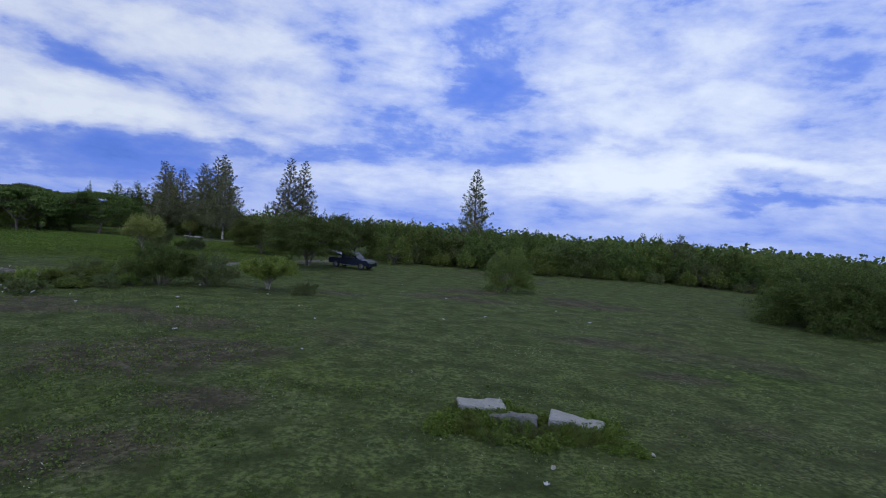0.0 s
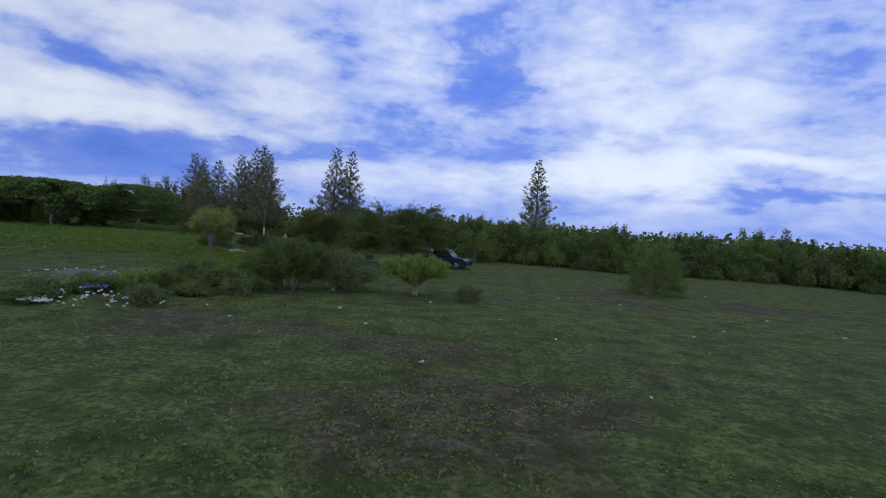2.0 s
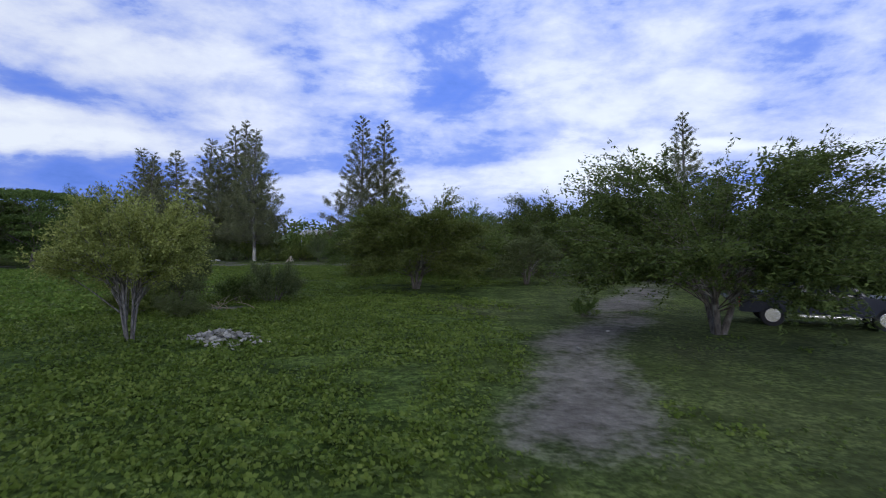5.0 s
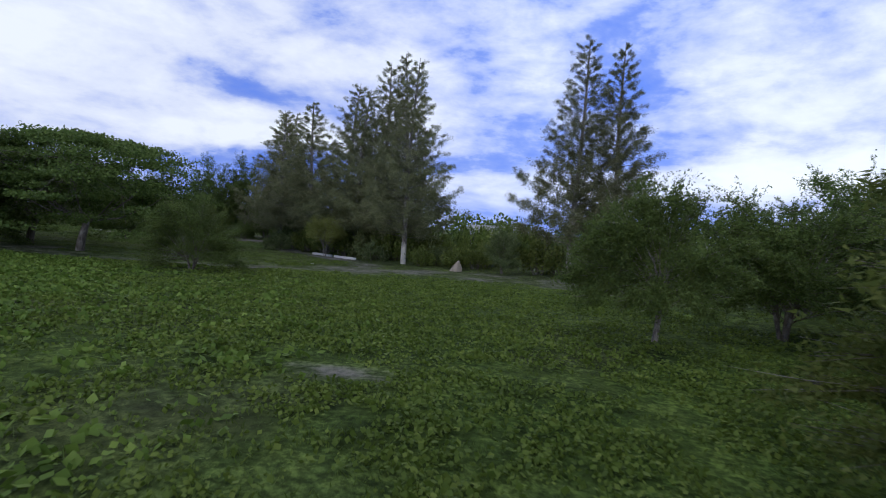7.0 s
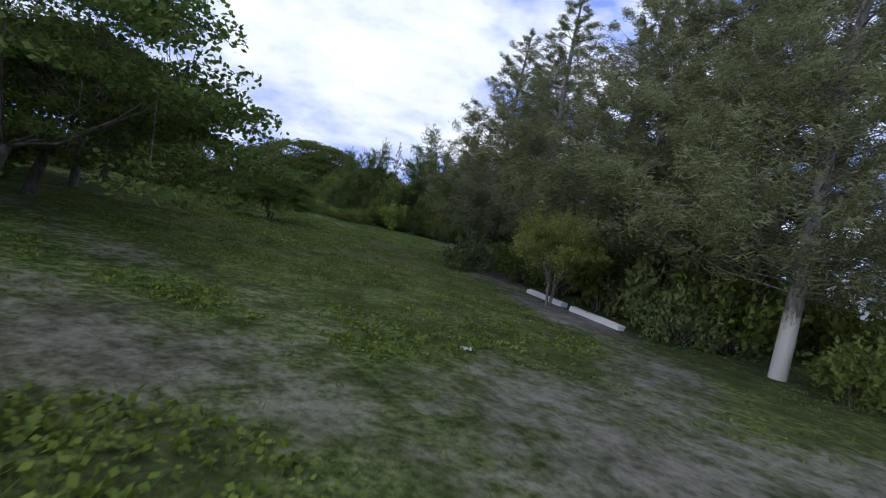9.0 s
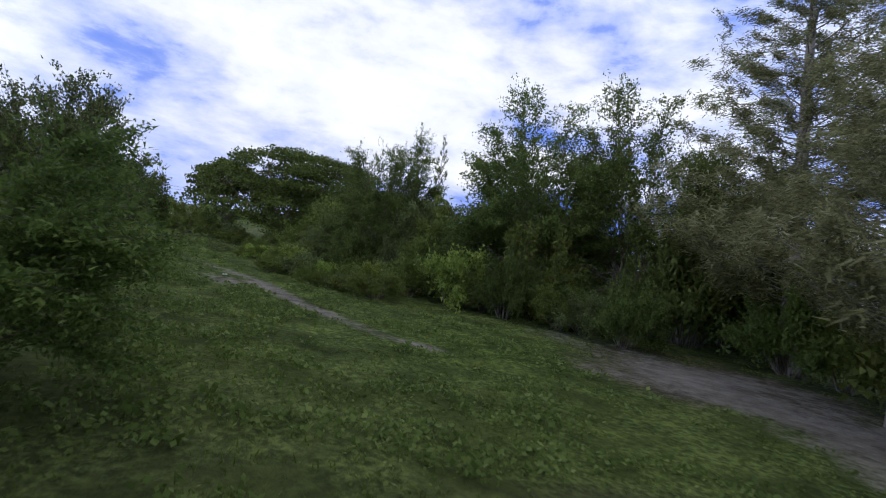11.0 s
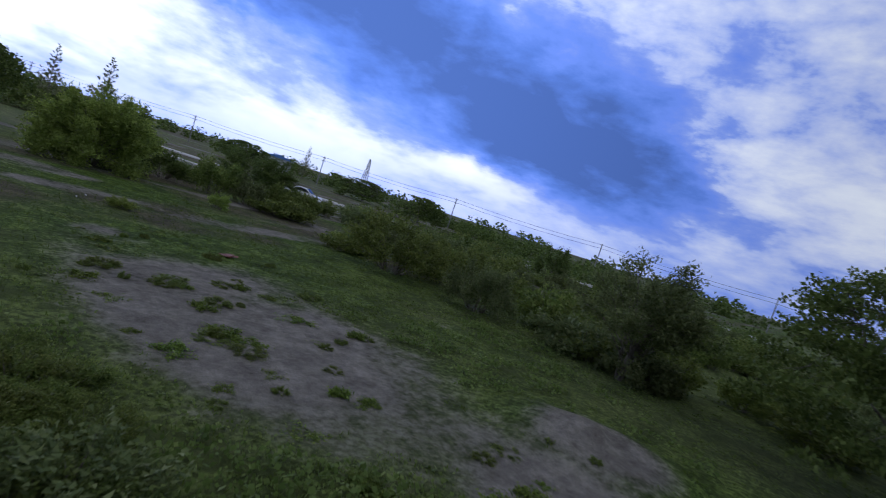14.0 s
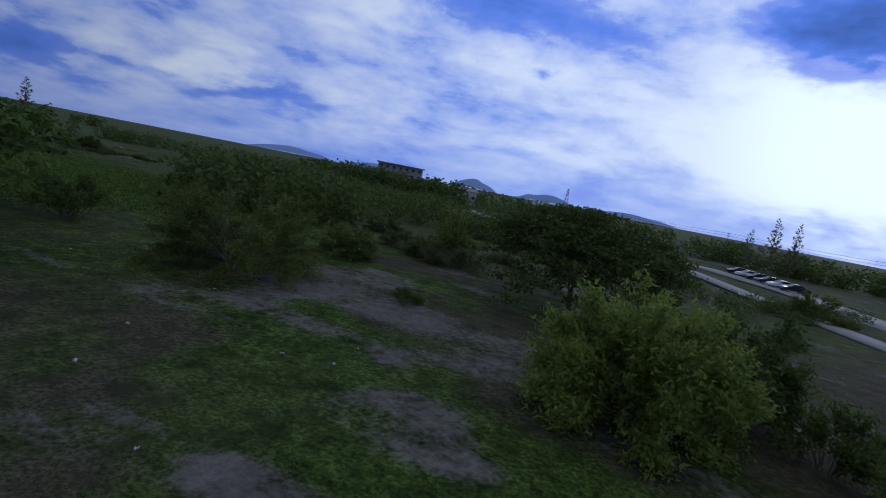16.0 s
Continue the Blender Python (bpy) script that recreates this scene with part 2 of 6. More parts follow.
def stone_material(name, dark, light):
    """Broken stone or concrete: each piece with its own tone, pitted and stained."""
    m, g = material(name)
    v = object_vec(g)
    info = g.node("ShaderNodeObjectInfo").outputs["Random"]
    pit = g.noise(v, 26.0, 6.0, 0.7)
    stain = g.noise(v, 3.4, 5.0, 0.6)
    f = g.math("ADD", g.math("MULTIPLY", info, 0.4), g.math("ADD", g.math("MULTIPLY", stain, 0.45), g.math("MULTIPLY", pit, 0.25)))
    c = g.mix(g.step(f, 0.25, 0.85), dark, light)
    c = g.mix(g.math("MULTIPLY", g.step(stain, 0.54, 0.66), 0.55), c, (0.065, 0.075, 0.045))
    return finish(m, g, principled(g, c, 0.92, bump=pit, strength=0.8, dist=0.03, gloss=0.2))


SLAB = stone_material("weathered_concrete", (0.10, 0.10, 0.096), (0.40, 0.40, 0.395))
STONE = stone_material("broken_stone", (0.16, 0.155, 0.14), (0.44, 0.43, 0.40))
MOUND = plain_material("pale_earth", (0.27, 0.23, 0.18), 0.95, 0, 0.3, 6.0, 0.6)
PLASTIC = plain_material("white_plastic", (0.50, 0.51, 0.54), 0.4, 0, 0.12, 8.0)
BLUE_PLASTIC = plain_material("blue_plastic", (0.05, 0.08, 0.28), 0.4, 0, 0.2, 8.0)
RED_PLASTIC = plain_material("faded_red_plastic", (0.15, 0.040, 0.032), 0.5, 0, 0.3, 8.0)
PETAL = plain_material("white_petals", (0.42, 0.43, 0.36), 0.7, 0, 0.15, 20.0)
TWIG = plain_material("dry_twigs", (0.22, 0.18, 0.13), 0.9, 0, 0.3, 9.0)
PAINT_NAVY = plain_material("navy_car_paint", (0.012, 0.016, 0.035), 0.22, 0, 0.1, 2.0, 0.0)
PAINT_WHITE = plain_material("white_car_paint", (0.75, 0.76, 0.78), 0.25, 0, 0.05, 2.0, 0.0)
GLASS = plain_material("dark_car_glass", (0.03, 0.035, 0.045), 0.06, 0, 0.1, 2.0, 0.0)
RUBBER = plain_material("rubber", (0.018, 0.018, 0.018), 0.85, 0, 0.2, 8.0)
CHROME = plain_material("bright_metal", (0.62, 0.62, 0.63), 0.25, 1.0, 0.1, 6.0, 0.0)
LAMP_RED = plain_material("red_lamp", (0.35, 0.02, 0.02), 0.3, 0, 0.1, 6.0, 0.0)
STEEL = plain_material("galvanised_steel", (0.32, 0.33, 0.35), 0.5, 0.7, 0.2, 4.0)
WALL_PAINT = plain_material("white_wall_paint", (0.52, 0.52, 0.51), 0.8, 0, 0.12, 1.2)
ROOF_BLUE = plain_material("blue_metal_roof", (0.10, 0.22, 0.52), 0.45, 0, 0.15, 2.0)
ROOF_GREY = plain_material("grey_roof", (0.25, 0.25, 0.26), 0.6, 0, 0.2, 2.0)
ROAD_TAR = plain_material("worn_road_concrete", (0.33, 0.33, 0.335), 0.9, 0, 0.22, 0.35, 0.3)
# the blue haze of distance is put into the hills' base colour
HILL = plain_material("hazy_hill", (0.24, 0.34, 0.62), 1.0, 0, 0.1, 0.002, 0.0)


def ground_material():
    """Field: thin lawn, lush weeds and bare grey earth, as the ground's own marks say."""
    m, g = material("field_ground")
    p = place_vec(g)
    big, mid_n, fine = g.noise(p, 0.07, 4.0), g.noise(p, 0.55, 5.0, 0.6), g.noise(p, 7.0, 4.0, 0.7)
    blade = g.noise(p, 38.0, 3.0, 0.7)
    tuft = g.noise(p, 2.3, 6.0, 0.62)
    f = g.math("ADD", g.math("ADD", g.math("MULTIPLY", mid_n, 0.34), g.math("MULTIPLY", tuft, 0.40)), g.math("MULTIPLY", fine, 0.26))
    lawn = g.ramp(f, [(0.34, (0.046, 0.062, 0.022)), (0.46, (0.070, 0.092, 0.034)), (0.55, (0.094, 0.118, 0.044)), (0.67, (0.130, 0.150, 0.064))])
    lush = g.ramp(f, [(0.38, (0.018, 0.036, 0.007)), (0.49, (0.056, 0.092, 0.020)), (0.61, (0.125, 0.178, 0.040))])
    green = g.mix(attr(g, "lush"), lawn, lush)
    patch = g.math("ADD", g.math("MULTIPLY", g.noise(p, 0.16, 5.0, 0.6), 0.6), g.math("MULTIPLY", fine, 0.4))
    green = g.mix(g.math("MULTIPLY", g.step(patch, 0.50, 0.60), g.math("SUBTRACT", 0.55, g.math("MULTIPLY", attr(g, "lush"), 0.5))), green, g.mix(mid_n, (0.066, 0.088, 0.026), (0.112, 0.150, 0.036)))
    dry = g.mix(fine, (0.052, 0.045, 0.034), (0.118, 0.100, 0.078))
    green = g.mix(g.math("MULTIPLY", g.step(big, 0.54, 0.68), 0.55), green, dry)
    earth = g.ramp(f, [(0.36, (0.080, 0.074, 0.070)), (0.5, (0.160, 0.150, 0.143)), (0.64, (0.270, 0.255, 0.244))])
    brown = g.math("MULTIPLY", g.step(g.math("ADD", attr(g, "brown"), g.math("MULTIPLY", g.math("SUBTRACT", f, 0.5), 1.6)), 0.25, 0.75), 0.85)
    green = g.mix(brown, green, dry)
    bare = g.math("ADD", attr(g, "bare"), g.math("MULTIPLY", g.math("SUBTRACT", f, 0.5), 1.5))
    green = g.mix(g.math("MULTIPLY", g.step(blade, 0.35, 0.65), 0.48), green, g.mix(1.0, green, (0.4, 0.46, 0.35), "MULTIPLY"))
    speck = g.math("ADD", g.math("MULTIPLY", g.step(fine, 0.36, 0.66), g.math("MULTIPLY", g.step(g.noise(p, 0.9, 3.0), 0.30, 0.62), 0.95)), 0.68)
    grain = g.node("ShaderNodeVectorMath", op="SCALE")
    g.put(grain.inputs[0], green)
    g.put(grain.inputs["Scale"], speck)
    crumb = g.node("ShaderNodeVectorMath", op="SCALE")
    g.put(crumb.inputs[0], earth)
    g.put(crumb.inputs["Scale"], g.math("ADD", g.math("MULTIPLY", g.step(blade, 0.3, 0.7), 0.35), 0.72))
    worn = g.math("ADD", g.math("MULTIPLY", g.step(attr(g, "bare"), 0.35, 0.75), 0.35), 0.65)
    c = g.mix(g.math("MULTIPLY", g.step(bare, 0.34, 0.68), worn), grain.outputs[0], crumb.outputs[0])
    h = g.math("ADD", g.math("ADD", g.math("MULTIPLY", fine, 0.5), g.math("MULTIPLY", blade, 0.3)), g.math("MULTIPLY", tuft, 0.9))
    return finish(m, g, principled(g, c, 0.95, bump=h, strength=0.8, dist=0.10, gloss=0.08))


GROUND = ground_material()


# ---- mesh helpers ----
def mesh_data(name, verts, faces, mat, tint=None, smooth=False, marks=None):
    """A mesh from arrays: faces is (n, 3) or (n, 4); tint and marks are values per corner point."""
    verts, faces = np.asarray(verts, np.float32), np.asarray(faces, np.int32)
    me = bpy.data.meshes.new(name)
    n, k = faces.shape
    me.vertices.add(len(verts))
    me.vertices.foreach_set("co", verts.ravel())
    me.loops.add(n * k)
    me.loops.foreach_set("vertex_index", faces.ravel())
    me.polygons.add(n)
    me.polygons.foreach_set("loop_start", np.arange(0, n * k, k, dtype=np.int32))
    if smooth:
        me.polygons.foreach_set("use_smooth", np.ones(n, bool))
    for key, values in {**({"tint": tint} if tint is not None else {}), **(marks or {})}.items():
        a = me.attributes.new(key, "FLOAT", "POINT")
        a.data.foreach_set("value", np.asarray(values, np.float32))
    me.materials.append(mat)
    me.update(calc_edges=True)
    me.validate()
    return me


def child(name, data, parent, label=""):
    ob = new(name, data)
    ob.parent = parent
    return tagged(ob, label=label)


def part(name, bm, mat, parent, label="", bevel=0.0):
    if bevel:
        bmesh.ops.bevel(bm, geom=bm.edges[:], offset=bevel, segments=2, affect="EDGES")
    me = bpy.data.meshes.new(name)
    bm.to_mesh(me)
    bm.free()
    me.materials.append(mat)
    return child(name, me, parent, label)


def empty(name, m, label="", category="", group="", kind=""):
    ob = new(name)
    ob.matrix_world = m
    ob.empty_display_size = 0.2
    return tagged(ob, label, category, group, kind)


def block(sx, sy, sz, m=Matrix()):
    bm = bmesh.new()
    bmesh.ops.create_cube(bm, size=1.0, matrix=m @ Matrix.Diagonal((sx, sy, sz, 1)))
    return bm


def rod(r0, r1, length, m=Matrix(), sides=12):
    bm = bmesh.new()
    bmesh.ops.create_cone(bm, cap_ends=True, segments=sides, radius1=r0, radius2=r1, depth=length, matrix=m)
    return bm


def lattice(x, y, scale, seed):
    """Smooth value noise on arrays, 0 to 1."""
    table = np.random.default_rng(seed).random((64, 64))
    u, v = np.asarray(x) / scale, np.asarray(y) / scale
    i, j = np.floor(u).astype(int), np.floor(v).astype(int)
    a, b = u - i, v - j
    a, b = a * a * (3 - 2 * a), b * b * (3 - 2 * b)
    t = lambda p, q: table[p % 64, q % 64]
    return (t(i, j) * (1 - a) + t(i + 1, j) * a) * (1 - b) + (t(i, j + 1) * (1 - a) + t(i + 1, j + 1) * a) * b


def near_line(x, y, line):
    """Distance of points from a polyline."""
    best = np.full(np.shape(x), 1e9)
    for (ax, ay), (bx, by) in zip(line, line[1:]):
        dx, dy = bx - ax, by - ay
        s = np.clip(((x - ax) * dx + (y - ay) * dy) / (dx * dx + dy * dy), 0, 1)
        best = np.minimum(best, np.hypot(x - ax - s * dx, y - ay - s * dy))
    return best


def blob(x, y, cx, cy, rx, ry, turn=0.0):
    c, s = math.cos(radians(turn)), math.sin(radians(turn))
    u, v = (x - cx) * c + (y - cy) * s, (y - cy) * c - (x - cx) * s
    return np.clip(1.25 - np.hypot(u / rx, v / ry), 0, 1)


# ---- the ground ----
TRACK_A = [(-2.5, 98), (-5.2, 92.6), (-11.6, 78.4), (-14.1, 72.5), (-15.0, 66)]
TRACK_B = [(-62, 103), (-52, 105), (-45.5, 106.5), (-41, 109.5), (-37, 112.5), (-29, 114)]
TRACK_C = [(-41, 113), (-44.5, 116.6), (-52, 121), (-59, 128), (-66, 134.6), (-71.5, 134.8)]
TRAIL = [(-70.6, 127.9), (-71.5, 127.6), (-74.2, 127.3), (-77.2, 127.4), (-82, 128), (-86, 127.8), (-90, 127)]
TRODDEN = [(-26.4, 78.6, 1.7, 1.2, 0), (-66.2, 134.0, 5.6, 4.4, 20), (-61.0, 133.0, 4.0, 4.0, 0), (-81.4, 126.5, 2.5, 1.5, 15)]
EARTH = [(-107.7, 113.6, 4.5, 9.8, 2), (-108.2, 121.0, 3.0, 3.0, 0), (-111.4, 120.0, 2.0, 2.4, 0)]
PATCHES = [(-11.5, 43.4, 1.6, 0.9, 0), (2.4, 28.4, 1.8, 1.0, 0), (0.0, 34.0, 1.8, 0.9, 0), (-6.2, 42.4, 1.6, 0.6, 0), (8.2, 57.4, 3.6, 0.9, 0), (-26.6, 79.0, 1.5, 1.0, 0), (-30.0, 90.0, 1.8, 1.0, 10), (-95.8, 90.8, 7.5, 1.1, 10), (-87.5, 92.2, 5.0, 1.0, 5), (-95.0, 78.0, 2.2, 1.2, 0),
           (-104.2, 98.4, 4.0, 1.1, 15), (-107.6, 97.4, 2.6, 1.2, 0), (-102.0, 88.0, 2.6, 1.0, 0), (-112.6, 99.0, 2.0, 0.8, 0), (-118.0, 98.2, 1.8, 0.7, 0), (-107.1, 104.8, 2.0, 1.4, 0), (-104.0, 97.0, 3.0, 0.8, 10),
           (-115.0, 113.0, 1.6, 1.0, 0), (-121.0, 100.5, 3.0, 0.9, 30)]
BROWN = [(-1.0, 34.5, 4.5, 2.6, 0), (2.6, 28.8, 3, 2.2, 0), (-11.2, 42.6, 3, 1.8, 0), (-6.2, 41.8, 2.6, 1.6, 0), (8.2, 58.6, 5, 2.4, 0), (-66.2, 134.0, 6, 4.6, 0), (9.0, 64, 5, 2.4, 0), (19, 61, 6, 1.8, 0), (1.0, 37, 3.5, 2.6, 0), (-2.5, 41, 4, 2.2, 0), (4.0, 32, 2.5, 1.6, 0), (-9.5, 40.5, 3, 2, 20), (15, 46, 3, 1.5, 0), (0, 55, 3, 1.0, 0), (18, 40, 3, 1.4, 10), (17.0, 64.0, 3.4, 1.6, 0)]


def height(x, y):
    x, y = np.asarray(x, float), np.asarray(y, float)
    z = 0.10 * (lattice(x, y, 6.0, 3) - 0.5) + 0.30 * (lattice(x, y, 23.0, 4) - 0.5)
    z = z + 0.60 * np.clip(1 - np.hypot((x + 18.9) / 4.4, (y - 49.2) / 1.7), 0, 1) * (0.6 + 0.8 * lattice(x, y, 1.1, 5))
    z = z + 0.45 * np.clip(1 - np.hypot((x + 111.6) / 2.0, (y - 120.0) / 2.6), 0, 1) * (0.6 + 0.8 * lattice(x, y, 0.9, 6))
    z = z + 0.30 * np.clip(1 - np.hypot((x + 14.6) / 2.6, (y - 44.2) / 1.8), 0, 1)
    return z


def bare_mark(x, y):
    v = 0.66 * np.clip(1.3 - near_line(x, y, TRACK_A) / 1.9, 0, 1) + 0.48 * np.clip(1.4 - near_line(x, y, TRACK_B) / 4.8, 0, 1)
    v = np.maximum(v, 0.58 * np.clip(1.3 - near_line(x, y, TRACK_C) / 2.2, 0, 1))
    v = np.maximum(v, 0.74 * np.clip((x + 92) / 8, 0.35, 1) * np.clip(1.25 - (near_line(x, y, TRAIL) + 0.22 * (lattice(x, y, 0.9, 71) - 0.5)) / 0.66, 0, 1))
    for patch in EARTH:
        v = np.maximum(v, 0.95 * blob(x, y, *patch))
    for patch in TRODDEN:
        v = np.maximum(v, 0.74 * blob(x, y, *patch))
    for patch in PATCHES:
        v = np.maximum(v, 0.52 * blob(x, y, *patch))
    v = np.maximum(v, 0.95 * blob(x, y, -18.9, 49.2, 4.2, 1.7, 20))
    west = np.clip((-88 - x) / 6, 0, 1) * np.clip((106 - y) / 6, 0, 1)
    v = np.maximum(v, 0.62 * west * np.clip((lattice(x, y * 2.6, 6.0, 61) - 0.50) / 0.24, 0, 1))
    return v * (0.62 + 0.75 * lattice(x, y, 2.1, 8))


def brown_mark(x, y):
    v = np.zeros(np.shape(x))
    for cx, cy, rx, ry, turn in BROWN:
        v = np.maximum(v, blob(x, y, cx, cy, rx, ry, turn))
    west = np.clip((-86 - x) / 8, 0, 1) * np.clip((110 - y) / 6, 0, 1)
    v = np.maximum(v, 0.75 * west * np.clip((lattice(x, y * 1.6, 7.0, 68) - 0.30) / 0.3, 0, 1))
    return v * (0.4 + 0.9 * lattice(x, y, 1.7, 66))


def lush_mark(x, y):
    v = np.clip((y - 56) / 10, 0, 1) * np.clip((-12 - x) / 5, 0, 1) * np.clip((114 - y) / 8, 0, 1)
    v = np.maximum(v, np.clip(1.3 - np.hypot((x + 42) / 24, (y - 78) / 22), 0, 1))
    v = np.maximum(v, 0.9 * blob(x, y, -30, 150, 50, 24))
    v = np.maximum(v, 0.75 * blob(x, y, -80, 130, 26, 8))
    v = np.maximum(v, 1.0 * blob(x, y, -113, 108, 2.6, 9, 20))
    v = np.maximum(v, 0.8 * blob(x, y, 20.8, 42.4, 4.6, 3.0))
    v = np.maximum(v, 0.9 * blob(x, y, -112, 122.5, 3.0, 6.0, 12))
    return np.clip(v * (0.55 + 0.7 * lattice(x, y, 5.0, 12)), 0, 1)


def axis(lo, hi, cell, far):
    core = np.arange(lo, hi + cell, cell)
    grow = [cell]
    while sum(grow) < far:
        grow.append(grow[-1] * 1.25)
    out = np.cumsum(grow)
    return np.concatenate([lo - out[::-1], core, core[-1] + out])


def build_ground():
    xs, ys = axis(-150, 44, 1.0, 4600), axis(14, 150, 1.0, 4600)
    # closer mesh where the narrow trail and the bare patch lie
    xs = np.unique(np.concatenate([xs, np.arange(-116, -64, 0.4)]).round(3))
    ys = np.unique(np.concatenate([ys, np.arange(96, 137, 0.4)]).round(3))
    gx, gy = np.meshgrid(xs, ys)
    fade = np.clip(1.6 - np.maximum(np.abs(gx + 55) / 140, np.abs(gy - 85) / 110), 0, 1)
    gz = height(gx, gy) * fade
    n, m = len(ys), len(xs)
    i = (np.arange(n - 1)[:, None] * m + np.arange(m - 1)[None]).ravel()
    me = mesh_data("ground", np.stack([gx, gy, gz], -1).reshape(-1, 3), np.stack([i, i + 1, i + m + 1, i + m], 1), GROUND, smooth=True,
                   marks={"bare": bare_mark(gx, gy).ravel(), "lush": lush_mark(gx, gy).ravel(), "brown": brown_mark(gx, gy).ravel()})
    tagged(new("ground", me), "uneven grassy field with lush weeds and bare grey earth", "ground", kind="structure")


build_ground()


def ground_z(x, y):
    return float(height(x, y))


# ---- roads beyond the field ----
def ribbon(name, line, width, mat, lift, label):
    pts = np.array(line, float)
    v, f = [], []
    for k in range(len(pts)):
        d = pts[min(k + 1, len(pts) - 1)] - pts[max(k - 1, 0)]
        s = np.array([d[1], -d[0]]) / np.linalg.norm(d) * width / 2
        for e, z in ((1, 0), (1, lift), (-1, lift), (-1, 0)):
            v.append((*(pts[k] + e * s), z))
        if k:
            a = 4 * (k - 1)
            f += [(a + j, a + j + 1, a + j + 5, a + j + 4) for j in range(3)]
    tagged(new(name, mesh_data(name, v, f, mat)), label, "road", kind="structure")


ribbon("road", [(-106, 5), (-118, 30), (-128, 48), (-139, 68.5), (-145, 77), (-158, 97), (-176, 125), (-200, 170)], 3.4, ROAD_TAR, 0.16,
       "narrow pale concrete road along the field")
ribbon("paved_lot_road", [(180, -240), (41, -112), (-20.7, -52), (-49.6, -29), (-80, -18), (-108, -12), (-122, 4), (-131, 26), (-150, 54), (-172, 80), (-205, 115)], 7.0, ROAD_TAR, 0.14, "wide pale concrete road beyond the scrub")


# ---- plants ----
def unit(v):
    return v / (np.linalg.norm(v, axis=-1, keepdims=True) + 1e-9)


def tubes(lines, sides=5):
    """Tapered tubes along polylines: a list of (points, radii)."""
    v, f, base = [], [], 0
    a = np.arange(sides) * 2 * math.pi / sides
    for pts, rad in lines:
        pts = np.asarray(pts, float)
        d = unit(np.gradient(pts, axis=0))
        ref = np.where(np.abs(d[:, 2:3]) > 0.9, [[1.0, 0, 0]], [[0, 0, 1.0]])
        s = unit(np.cross(d, ref))
        t = np.cross(d, s)
        ring = pts[:, None] + np.asarray(rad)[:, None, None] * (np.cos(a)[None, :, None] * s[:, None] + np.sin(a)[None, :, None] * t[:, None])
        v.append(ring.reshape(-1, 3))
        n = len(pts)
        i = base + (np.arange(n - 1)[:, None] * sides + np.arange(sides)[None])
        j = base + (np.arange(n - 1)[:, None] * sides + (np.arange(sides)[None] + 1) % sides)
        f.append(np.stack([i, j, j + sides, i + sides], -1).reshape(-1, 4))
        base += n * sides
    return np.concatenate(v), np.concatenate(f)


def cards(rng, at, along, length, width):
    """Leaves as folded rhombs, one quad each."""
    n = len(at)
    a = unit(along)
    b = unit(np.cross(a, rng.normal(size=(n, 3))))
    length = length * rng.uniform(0.6, 1.3, (n, 1))
    width = width * rng.uniform(0.6, 1.3, (n, 1))
    v = np.stack([at - a * length / 2, at + b * width / 2, at + a * length / 2, at - b * width / 2], 1)
    return v.reshape(-1, 3), np.arange(4 * n).reshape(n, 4), np.repeat(rng.random(n), 4)


def blades(rng, at, along, length, width):
    """Leaves and grass blades as single narrow triangles."""
    n = len(at)
    a = unit(along)
    b = unit(np.cross(a, rng.normal(size=(n, 3))))
    v = np.stack([at - a * length / 2 - b * width / 2, at - a * length / 2 + b * width / 2, at + a * length / 2], 1)
    return v.reshape(-1, 3), np.arange(3 * n).reshape(n, 3), np.repeat(rng.random(n), 3)


def along_lines(rng, lines, n, lo, hi):
    """n random places on polylines, with the line's direction there."""
    lengths = np.array([np.linalg.norm(np.asarray(l[-1]) - np.asarray(l[0])) for l in lines])
    k = rng.choice(len(lines), n, p=lengths ** 0.65 / (lengths ** 0.65).sum())
    s = lo + (hi - lo) * np.sqrt(rng.random(n))
    at, way = np.zeros((n, 3)), np.zeros((n, 3))
    for j, line in enumerate(lines):
        sel = np.where(k == j)[0]
        if len(sel):
            p = np.asarray(line, float)
            u = s[sel] * (len(p) - 1)
            i = np.minimum(u.astype(int), len(p) - 2)
            w = (u - i)[:, None]
            at[sel] = p[i] * (1 - w) + p[i + 1] * w
            way[sel] = p[i + 1] - p[i]
    return at, unit(way)


def curve(p0, p1, bend, n=6):
    t = np.linspace(0, 1, n)[:, None]
    return np.asarray(p0) * (1 - t) + np.asarray(p1) * t + np.asarray(bend) * (4 * t * (1 - t))


